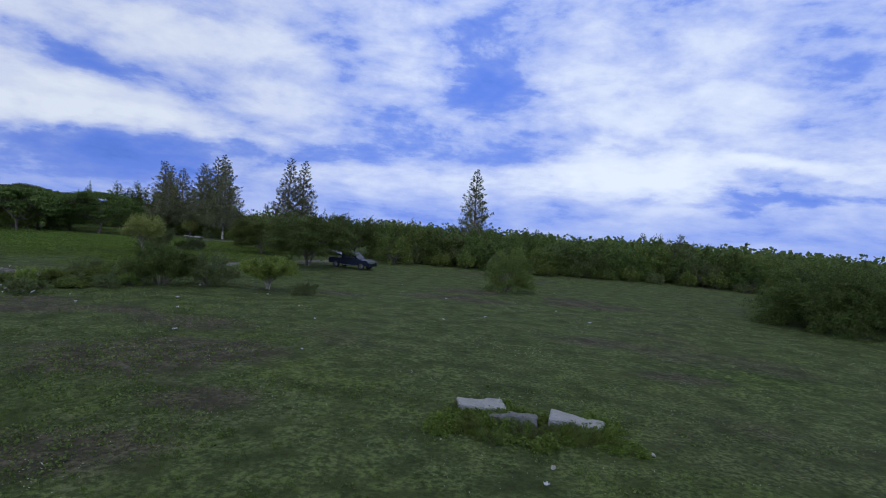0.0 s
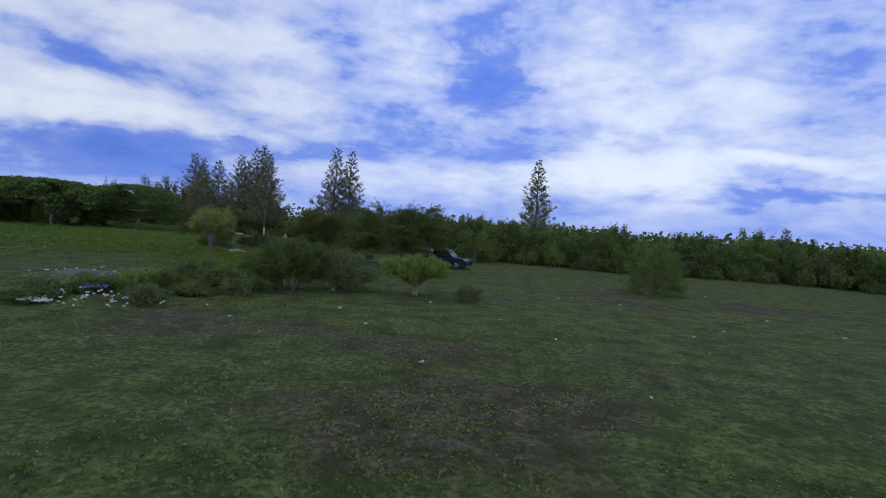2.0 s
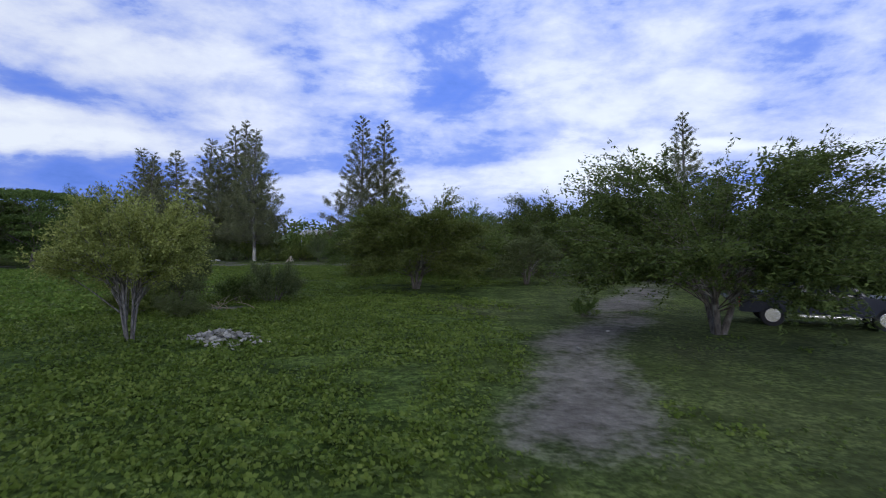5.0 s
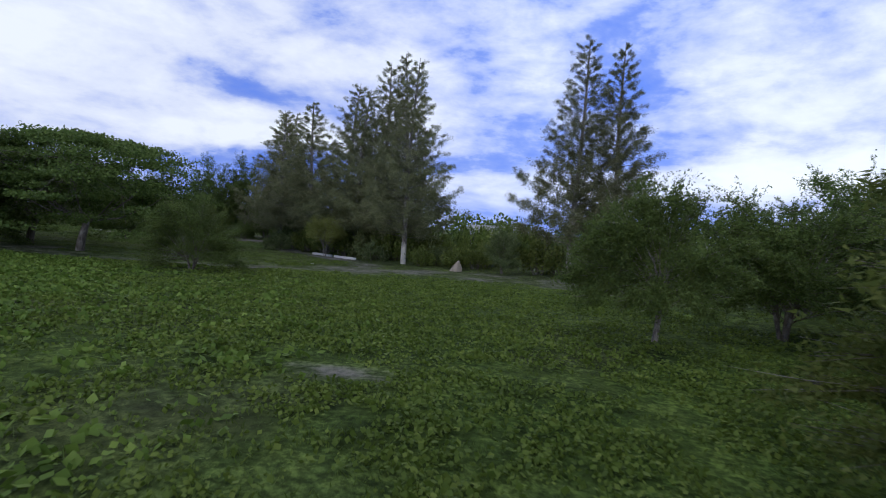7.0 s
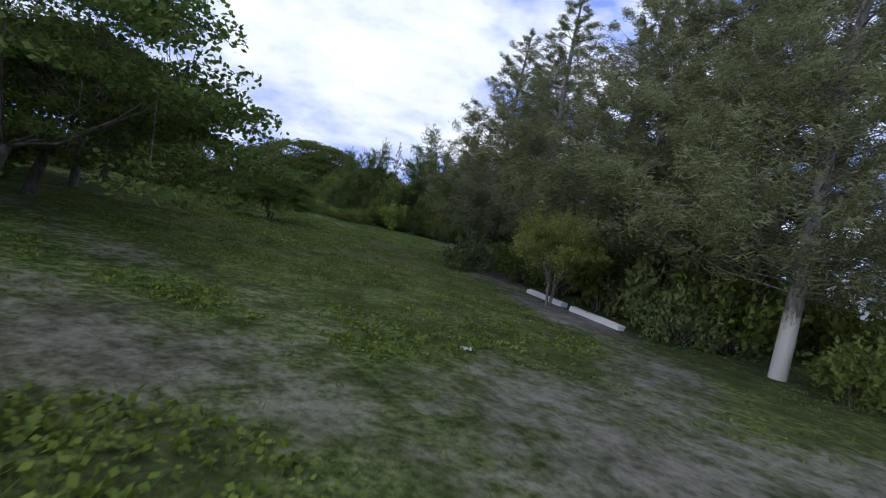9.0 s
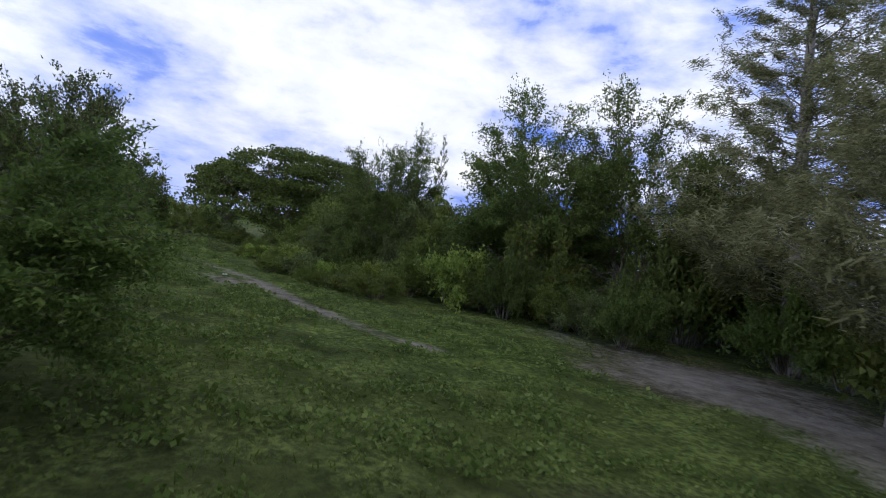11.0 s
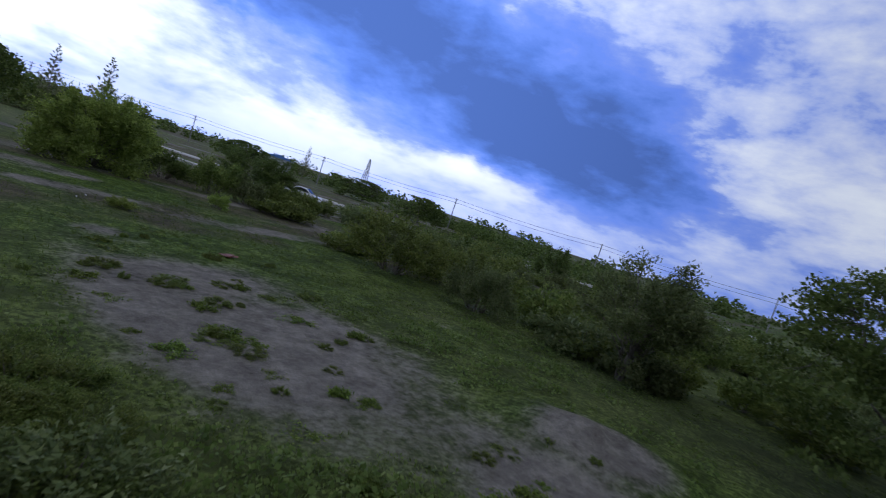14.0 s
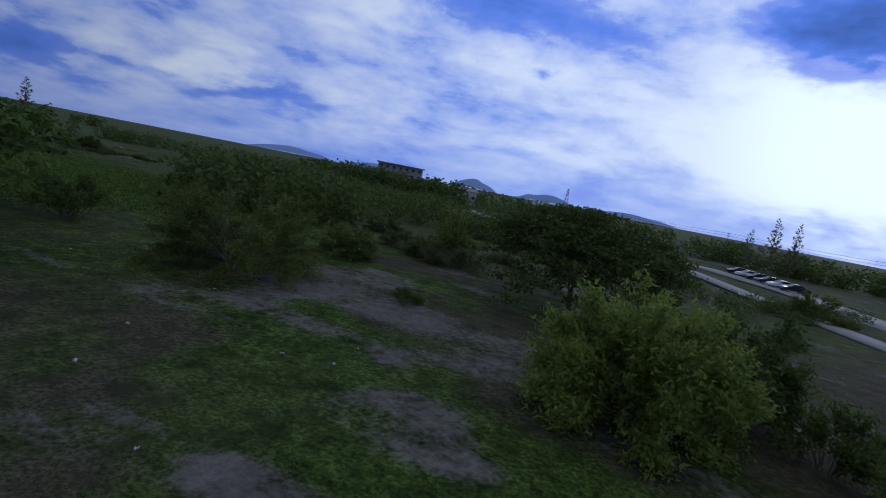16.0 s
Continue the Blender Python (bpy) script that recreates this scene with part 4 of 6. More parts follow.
plant("belt_c", "small_tree", -22.0, 142.0, 6.0, 3.2, "leafy tree beyond the bright field", "tree")
plant("belt_c", "small_tree", -33.6, 117.0, 4.0, 1.5, "leafy shrub tree beside the earth mound", "tree")

# ---- bushes ----
BUSH = [("bush_dense", "feathery_bush", -10.0, 51.2, 2.3, 2.3, "dark feathery bush on the lawn"), ("bush_grey", "grey_bush", -7.9, 53.2, 1.9, 2.2, "grey-green bush beside a dark one"),
        ("shrub_yellow", "yellow_shrub", -4.0, 53.4, 2.3, 2.1, "bright yellow-green shrub on thin pale stems"), ("bush_grey", "dry_bush", -1.2, 52.4, 0.8, 1.0, "low brownish dry bush in grass"),
        ("bush_b", "low_bush", -12.6, 49.4, 1.1, 1.5, "low leafy bush beside the earth bank"), ("bush_grey", "low_bush", -14.6, 50.6, 1.2, 1.3, "low leafy bush beside the earth bank"),
        ("bush_b", "low_bush", -14.4, 48.2, 0.8, 1.3, "low leafy bush beside the earth bank"), ("bush_b", "weed_bush", -15.2, 45.0, 0.6, 1.4, "leafy weeds round a litter heap"),
        ("bush_a", "weed_bush", -13.6, 45.2, 0.5, 1.1, "leafy weeds round a litter heap"), ("bush_a", "weed_bush", -16.2, 43.0, 0.5, 1.2, "leafy weeds round a litter heap"),
        ("bush_grey", "grey_bush", -28.6, 79.2, 2.4, 1.8, "grey-green leafy bush over rough ground"), ("bush_a", "low_bush", -26.6, 81.2, 1.4, 1.4, "dark bush beside dead branches"),
        ("bush_grey", "low_bush", -25.2, 81.0, 1.6, 1.4, "grey bush beside dead branches"), ("bush_b", "low_bush", -28.8, 77.2, 1.0, 1.4, "dark bush beside dead branches"), ("bush_grey", "low_bush", -26.6, 76.4, 0.8, 1.0, "grey bush beside dead branches"),
        ("bush_bright", "green_bush", -77.2, 134.6, 2.2, 2.1, "yellow-green broad-leaved bush in grass"), ("bush_b", "green_bush", -79.4, 133.8, 1.5, 1.7, "yellow-green broad-leaved bush in grass"),
        ("bush_hedge", "hedge_bush", -70.0, 140.4, 4.6, 3.2, "ivy-green bush at the dirt track"), ("bush_hedge", "hedge_bush", -66.0, 139.0, 3.0, 2.2, "ivy-green bush at the dirt track"),
        ("bush_hedge", "hedge_bush", -73.4, 136.8, 1.8, 1.7, "tangled bush in the scrub edge"), ("bush_hedge", "hedge_bush", -84.6, 134.8, 2.4, 2.0, "tangled bush in the scrub edge"), ("bush_hedge", "hedge_bush", -80.6, 136.4, 2.4, 1.9, "tangled bush in the scrub edge"),
        ("bush_grey", "green_bush", -88.6, 135.6, 3.0, 2.4, "soft grey-green bush in the scrub"), ("bush_leafy", "low_bush", -121.0, 104.8, 2.6, 3.2, "broad leafy bush with pale flowers on the slope"),
        ("bush_grey", "low_bush", -120.6, 110.6, 2.0, 1.9, "broad leafy bush on the slope"), ("bush_bright", "flowering_bush", -117.4, 93.4, 0.8, 0.9, "small pale flowering bush"),
        ("bush_b", "low_bush", -121.0, 86.0, 2.3, 2.4, "dark low bush in the scrub"), ("bush_a", "low_bush", -118.8, 82.8, 2.4, 1.9, "dark low bush in the scrub"),
        ("bush_leafy", "low_bush", -125.6, 105.2, 2.3, 2.6, "broad leafy bush on the slope"), ("bush_grey", "dry_bush", -95.0, 66.0, 1.6, 2.8, "dry grey bush in the scrub"), ("bush_grey", "low_bush", -88.8, 79.6, 2.1, 1.6, "grey low bush in open grass"),
        ("bush_bright", "weed_bush", -109.5, 99.8, 0.4, 0.8, "low yellow-green weeds on bare ground"), ("bush_a", "low_bush", -100.2, 80.2, 0.9, 1.0, "low leafy bush in open grass"),
        ("bush_a", "weed_bush", -101.8, 118.4, 0.6, 1.2, "dense low weed bush on the slope"), ("bush_grey", "weed_bush", -104.6, 124.4, 0.5, 1.2, "grey leafy weed bush on the slope"),
        ("bush_a", "weed_bush", -92.6, 122.2, 0.7, 1.3, "dense low weed bush on the slope")]
for key, name, x, y, H, R, label in BUSH:
    plant(key, name, x, y, H, R, label, "bush")

# rough weeds beside the earth bank
rng = np.random.default_rng(6)
for i in range(12):
    x, y = rng.uniform(-15.8, -11.0), rng.uniform(46.4, 51.5)
    plant(("bush_far_grey", "bush_bright", "bush_far")[i % 3], "low_bush", x, y, rng.uniform(0.4, 0.9), rng.uniform(0.6, 1.1), "low leafy bush beside the earth bank", "bush", "weeds beside the bank")
for i in range(10):
    x, y = -14.6 + rng.normal() * 1.6, 44.4 + rng.normal() * 0.8
    plant(("bush_far", "bush_far_grey")[i % 2], "weed_bush", x, y, rng.uniform(0.35, 0.7), rng.uniform(0.6, 1.0), "leafy weeds round a litter heap", "bush", "weeds round the litter")
# scattered trees in the southern scrub
for i in range(16):
    x, y = rng.uniform(-96, -62), rng.uniform(34, 74)
    plant(("belt_a", "belt_b", "bush_far")[i % 3], "scrub_tree", x, y, rng.uniform(1.8, 3.6), rng.uniform(1.8, 3.0), "dull green tree in the southern scrub", "tree", "southern scrub")
for i in range(26):
    x, y = rng.uniform(-132, -86), rng.uniform(30, 74)
    if math.hypot(x + 106, y - 70) > 9:
        plant(("bush_far", "bush_far_grey")[i % 2], "scrub_bush", x, y, rng.uniform(0.6, 1.4), rng.uniform(1.2, 2.4), "low grey-green bush in dry ground", "bush", "southern scrub")

# mats of leafy weeds beside the flight line
for i in range(30):
    x, y = rng.uniform(-103.5, -86.0), rng.uniform(119.5, 123.2)
    plant(("bush_far", "bush_b", "bush_far_grey", "bush_far")[i % 4], "weed_bush", x, y, rng.uniform(0.28, 0.6), rng.uniform(0.6, 1.2), "dense mat of leafy weeds on the slope", "bush", "weed bushes on the slope")
# weeds that grow round the concrete blocks
for i in range(30):
    a = i * 2.39996
    x, y = 11.7 + 2.1 * math.sqrt((i + 4) / 30) * math.cos(a), 32.7 + 1.05 * math.sqrt((i + 4) / 30) * math.sin(a)
    plant(("bush_leafy", "bush_tuft")[i % 2], "weed_tuft", x, y, rng.uniform(0.16, 0.36), rng.uniform(0.25, 0.5), "leafy weed tuft beside the concrete blocks", "weed", "weeds round the blocks")
# weeds on the bare patch
for i in range(76):
    x, y = rng.normal(-107.0, 2.2), rng.uniform(103.5, 122.0)
    plant(("bush_tuft", "bush_leafy")[i % 2], "weed_tuft", x, y, rng.uniform(0.06, 0.2), rng.uniform(0.15, 0.5), "flat weed tuft on bare earth", "weed", "weeds on bare earth")
# pale leafy weed bushes on the slope
for i in range(20):
    x, y = rng.uniform(-103.5, -97.5), rng.uniform(114.0, 120.0)
    plant(("bush_leafy", "bush_far_grey", "bush_leafy")[i % 3], "weed_bush", x, y, rng.uniform(0.3, 0.6), rng.uniform(0.6, 1.2), "pale leafy weed bush on the slope", "bush", "weed bushes on the slope")
for i in range(26):
    x, y = rng.uniform(-113, -92), rng.uniform(127.0, 131.5)
    plant(("bush_far", "bush_far_grey")[i % 2], "weed_bush", x, y, rng.uniform(0.2, 0.45), rng.uniform(0.5, 1.1), "low leafy weeds on the slope", "bush", "weed bushes on the slope")

# scrub along the northern edge of the field
rng = np.random.default_rng(5)
EDGE = [("thorn_high", -77.0, 139.2, 11.2, 4.4), ("thorn_high", -73.2, 141.4, 11.8, 4.4), ("thorn_high", -86.0, 136.8, 9.4, 3.5), ("belt_b", -80.6, 137.6, 6.0, 2.8), ("belt_c", -83.4, 137.6, 6.2, 2.4), ("thorn_tall", -80.4, 141.4, 8.0, 3.6),
        ("thorn_high", -69.6, 142.8, 9.6, 3.0), ("belt_c", -90.0, 138.4, 6.2, 2.8), ("belt_b", -93.6, 138.2, 5.4, 2.6), ("belt_a", -97.0, 141.0, 6.4, 3.0), ("belt_b", -75.0, 137.4, 5.0, 2.2),
        ("rain_far", -110.6, 137.0, 6.6, 3.8), ("belt_a", -114.8, 131.6, 5.6, 2.4), ("belt_a", -97.6, 138.6, 4.2, 2.2), ("belt_b", -95.0, 136.4, 3.0, 1.8),
        ("belt_b", -84.0, 141.0, 5.8, 2.8), ("belt_a", -89.6, 140.4, 5.0, 2.6), ("belt_b", -93.0, 141.6, 4.6, 2.5), ("belt_a", -68.6, 145.4, 5.6, 3.0), ("thorn_tall", -70.4, 146.2, 8.0, 4.0),
        ("belt_b", -61.4, 138.8, 3.6, 2.2), ("belt_a", -96.6, 146.6, 4.4, 2.6), ("belt_b", -112.0, 143.4, 3.8, 2.4), ("belt_a", -117.0, 139.0, 3.4, 2.4), ("belt_b", -124.0, 138.0, 3.6, 2.6),
        ("belt_a", -128.0, 131.6, 3.2, 2.4), ("belt_b", -112.0, 134.0, 1.8, 1.6), ("belt_a", -57.4, 131.6, 3.4, 2.2), ("belt_b", -53.0, 128.6, 3.2, 2.2), ("belt_a", -48.4, 127.4, 3.4, 2.2)]
for key, x, y, H, R in EDGE:
    plant(key, "scrub_tree", x, y, H, R, "tangled leafy scrub tree at the field edge", "tree", "scrub at the field edge")
for i in range(24):
    s = i / 23
    x, y = -84 - 44 * s + rng.normal() * 1.2, 138.5 - 4 * s + rng.normal() * 1.4
    if math.hypot(x + 103.6, y - 139.9) > 2.5:
        plant(("bush_far", "bush_b", "bush_far_grey")[i % 3], "scrub_bush", x, y, rng.uniform(0.8, 1.7), rng.uniform(1.0, 1.8), "low bush in the scrub edge", "bush", "scrub at the field edge")

# low growth that spreads from the scrub on to the grass
for i in range(34):
    s = rng.random()
    x, y = -92 + 14 * s + rng.normal() * 1.2, 133.0 - 1.2 * s + 1.3 * rng.normal()
    plant(("bush_leafy", "bush_far_grey", "bush_b", "bush_bright")[i % 4], "weed_bush", x, y, rng.uniform(0.5, 1.3), rng.uniform(0.7, 1.4), "tangled leafy weeds at the foot of the scrub", "bush", "weeds before the scrub")

for i in range(12):
    x, y = -84.5 + 1.25 * i + rng.normal() * 0.4, 135.8 + rng.normal() * 0.5
    plant(("bush_leafy", "bush_grey", "bush_hedge")[i % 3], "scrub_bush", x, y, rng.uniform(1.4, 2.8), rng.uniform(1.1, 1.7), "tangled leafy bush at the foot of the scrub", "bush", "scrub at the field edge")

# scrub behind the leaning tree
for i in range(26):
    x, y = rng.uniform(-142, -122), rng.uniform(112, 131)
    plant(("bush_far", "bush_far_grey", "bush_b")[i % 3], "scrub_bush", x, y, rng.uniform(0.7, 1.7), rng.uniform(1.0, 1.9), "low bush in the scrub edge", "bush", "scrub at the field edge")
# growth under the casuarinas and along the track
UNDER = [(-43.6, 122.6, 2.4), (-46.4, 123.4, 2.8), (-48.0, 125.2, 2.4), (-51.0, 124.6, 3.0), (-52.4, 122.6, 2.0), (-55.2, 125.4, 3.0), (-57.0, 127.8, 2.6), (-59.4, 129.4, 3.0), (-60.6, 132.6, 2.4),
         (-39.0, 119.4, 1.6), (-37.4, 118.6, 1.4), (-36.0, 118.8, 1.8), (-27.8, 119.2, 2.0), (-25.0, 120.6, 2.4), (-23.0, 118.6, 2.4),
         (-38.4, 121.6, 2.2), (-35.8, 121.0, 1.8), (-54.6, 121.6, 1.6), (-62.8, 137.2, 2.6), (-64.4, 138.6, 2.2), (-41.0, 124.4, 2.4), (-45.2, 120.6, 2.6), (-47.6, 121.2, 2.8), (-50.2, 122.0, 2.6), (-42.8, 120.0, 2.2), (-43.8, 118.6, 1.4), (-39.6, 117.6, 1.3), (-35.0, 125.4, 3.6), (-37.6, 124.0, 3.0), (-43.4, 125.8, 3.2), (-47.2, 127.0, 3.4), (-38.6, 127.6, 3.2), (-31.6, 119.4, 2.6), (-30.6, 122.0, 2.4)]
for i, (x, y, H) in enumerate(UNDER):
    plant(("bush_far", "bush_far_grey", "bush_far", "bush_b")[i % 4], "undergrowth_bush", x, y, H * 0.9, H * 0.62 + 0.4, "tangled undergrowth bush below the casuarinas", "bush", "undergrowth")

# grey-green scrub between the slope and the road
for i in range(150):
    x, y = rng.uniform(-164, -120), rng.uniform(78, 126)
    if near_line(x, y, [(-112, 112), (-116, 100), (-116, 90)]) < 5 or near_line(x, y, [(-128, 48), (-139, 68.5), (-145, 77), (-158, 97)]) < 3.4:
        continue
    plant(("bush_far", "bush_far_grey", "bush_far")[i % 3], "scrub_bush", x, y, rng.uniform(0.6, 1.9), rng.uniform(1.1, 2.4), "low grey-green bush in rough scrub", "bush", "western scrub")

# belt of trees along the far side of the lawn
BELT = [(-5, 95), (6, 93), (17, 91.5), (29, 94.5), (40, 93), (48, 84), (54, 72), (60, 58)]
steps = np.linspace(0, 1, 27)
arc = np.array(BELT, float)
seg = np.concatenate([[0], np.cumsum(np.hypot(*np.diff(arc, axis=0).T))])
for row in range(2):
    for i, s in enumerate(steps):
        u = (s + row * 0.013) * seg[-1]
        x, y = np.interp(u, seg, arc[:, 0]) + rng.normal() * 0.8, np.interp(u, seg, arc[:, 1]) + row * 4.6 + rng.normal() * 0.9
        H = rng.uniform(3.4, 6.6) + 1.0 * row
        plant(("belt_a", "belt_b", "belt_a", "belt_c", "belt_a")[(i + row) % 5], "belt_tree", x, y, H, rng.uniform(2.4, 4.2), "leafy tree in a dense green belt", "tree", "tree belt")
for i, s in enumerate(np.linspace(0.02, 0.98, 24)):
    u = s * seg[-1]
    plant(("bush_far", "bush_far_grey", "bush_far")[i % 3], "belt_bush", np.interp(u, seg, arc[:, 0]) - 0.8 + rng.normal() * 0.5, np.interp(u, seg, arc[:, 1]) - 3.0 + rng.normal() * 0.5,
          rng.uniform(1.0, 2.2), rng.uniform(1.2, 1.9), "low bush before the tree belt", "bush", "tree belt")
# trees round the pickup and between the thorn trees and the belt
for key, x, y, H, R in (("belt_b", -2.4, 88.0, 4.6, 2.8), ("belt_a", -4.4, 103.0, 5.6, 3.0), ("belt_c", -14.6, 104.5, 5.2, 2.6), ("belt_b", -6.0, 108.0, 5.6, 2.8), ("belt_a", 1.0, 106.0, 5.8, 2.8),
                        ("belt_a", 8.0, 106.0, 6.0, 3.0), ("belt_b", -18.0, 110.0, 5.0, 2.8), ("belt_a", 15.0, 105.5, 5.8, 3.0), ("belt_c", -13.6, 90.6, 4.0, 2.2)):
    plant(key, "belt_tree", x, y, H, R, "leafy tree in a dense green belt", "tree", "tree belt")
# far edge of the western meadow
for i in range(22):
    s = i / 21
    plant(("belt_a", "belt_b", "bush_far")[i % 3], "meadow_edge_tree", -60 - 36 * s + rng.normal() * 1.5, 98 + 10 * s + 12 * rng.random() - 6, rng.uniform(3.0, 4.8),
          rng.uniform(2.2, 3.0), "dark tree at the meadow edge", "tree", "meadow edge trees")


# ---- woods on the horizon ----
def build_woods():
    """Loose leaf clumps in long uneven belts, far off on every side."""
    rng = np.random.default_rng(77)
    at, size = [], []

    def belt(p0, p1, n, deep, h0, h1):
        p0, p1 = np.array(p0, float), np.array(p1, float)
        d = p1 - p0
        side = np.array([-d[1], d[0]]) / np.linalg.norm(d)
        for k in range(n):
            c = p0 + d * rng.random() + side * rng.uniform(-deep, deep)
            h = rng.uniform(h0, h1)
            r = h * rng.uniform(0.4, 0.75)
            near = math.hypot(c[0] + 55, c[1] - 85) < 150
            m = 120 if near else 64
            q = unit(rng.normal(size=(m, 3))) * rng.uniform(0.5, 1.0, (m, 1)) * [r, r, h * 0.55]
            q[:, 2] = np.maximum(q[:, 2] + h * 0.43, 0.04 * h)
            at.append(np.concatenate([c, [0]]) + q)
            size.append(np.full(m, h * (0.13 if near else 0.20)))

    belt((-60, 215), (150, 185), 150, 22, 5, 8)
    belt((150, 185), (210, -60), 60, 20, 5, 8)
    belt((-30, 160), (80, 140), 150, 14, 4.0, 6.5)
    belt((-12, 116), (70, 112), 130, 8, 4.0, 6.5)
    belt((66, 100), (96, 20), 60, 10, 4, 6.5)
    belt((-240, 260), (-50, 215), 70, 18, 6, 9)
    belt((-160, 180), (-90, 172), 60, 10, 4, 7)
    belt((-300, 260), (-310, 60), 130, 22, 4, 7)
    belt((-175, 130), (-190, 190), 60, 14, 1.4, 3.4)
    belt((-185, 100), (-235, 20), 160, 9, 2.0, 4.0)
    belt((-235, 20), (-215, -80), 60, 12, 3, 6)
    belt((-310, 60), (-330, -200), 50, 26, 5, 8)
    belt((-170, -60), (-95, -58), 110, 8, 3.0, 6.0)
    belt((-240, -140), (-40, -130), 90, 20, 4, 7)
    belt((-40, -140), (120, -190), 90, 22, 4, 8)
    belt((-70, -40), (-10, -85), 60, 8, 2.0, 4.0)
    belt((0, -40), (70, 10), 90, 14, 3, 5)
    belt((-34, -40), (26, -46), 80, 6, 5.5, 8.5)
    belt((-74, 66), (-34, 30), 190, 9, 3.2, 6.0)
    belt((-80, 36), (-30, -10), 150, 14, 2.0, 4.6)
    belt((-104, 40), (-70, -10), 100, 12, 0.8, 2.0)
    belt((-128, 20), (-112, 46), 50, 4, 0.8, 1.8)
    belt((-150, 84), (-172, 120), 120, 9, 0.9, 2.4)
    belt((-152, 66), (-170, 90), 80, 5, 0.8, 2.0)
    at, size = np.concatenate(at), np.concatenate(size)
    v, f, tint = cards(rng, at, rng.normal(size=at.shape) * [1, 1, 0.6], size[:, None], size[:, None] * 0.8)
    tagged(new("far_woods", mesh_data("far_woods", v, f, LEAF_DARK, tint=tint)), "dark far woods and scrub along the horizon", "woods", kind="stuff")


build_woods()


# ---- grass, weeds and flowers ----
WAY = [(10, 21), (3, 26), (-4, 36), (-18, 62), (-24, 78), (-33, 97), (-46, 109), (-58, 118), (-73, 124.5), (-92, 125.5), (-105, 120), (-113, 110), (-115, 102), (-113, 92)]


def scatter(rng, n, reach, ahead=3.0):
    """Places strewn along the open ground, denser towards its middle line."""
    k = rng.random(n) * (len(WAY) - 1)
    i = k.astype(int)
    w = np.array(WAY, float)
    p = w[i] + (w[i + 1] - w[i]) * (k - i)[:, None]
    r = reach * rng.random(n) ** 0.75
    a = rng.random(n) * 2 * math.pi
    return p[:, 0] + r * np.cos(a), p[:, 1] + r * np.sin(a)


def strewn(name, mat, x, y, rng, per, length, width, spread, lift, upright, label, category):
    n = len(x)
    z = height(x, y)
    c = np.stack([x, y, z], 1)[:, None] + rng.normal(size=(n, per, 3)) * [spread, spread, 0]
    c = c.reshape(-1, 3)
    size = np.repeat(rng.uniform(0.6, 1.4, n), per)[:, None]
    d = np.concatenate([rng.normal(size=(n * per, 2)), np.full((n * per, 1), upright)], 1)
    d = unit(d)
    c[:, 2] += (lift * size[:, 0]) * rng.uniform(0.5, 1.2, n * per) + np.abs(d[:, 2]) * length * size[:, 0] * 0.4
    leaf = cards if width > 0.6 * length else blades
    v, f, tint = leaf(rng, c, d, length * size, width * size)
    tint = np.clip(0.6 * tint + 0.4 * np.repeat(np.repeat(rng.random(n), per), f.shape[1]), 0, 1)
    tagged(new(name, mesh_data(name, v, f, mat, tint=tint)), label, category, kind="stuff")


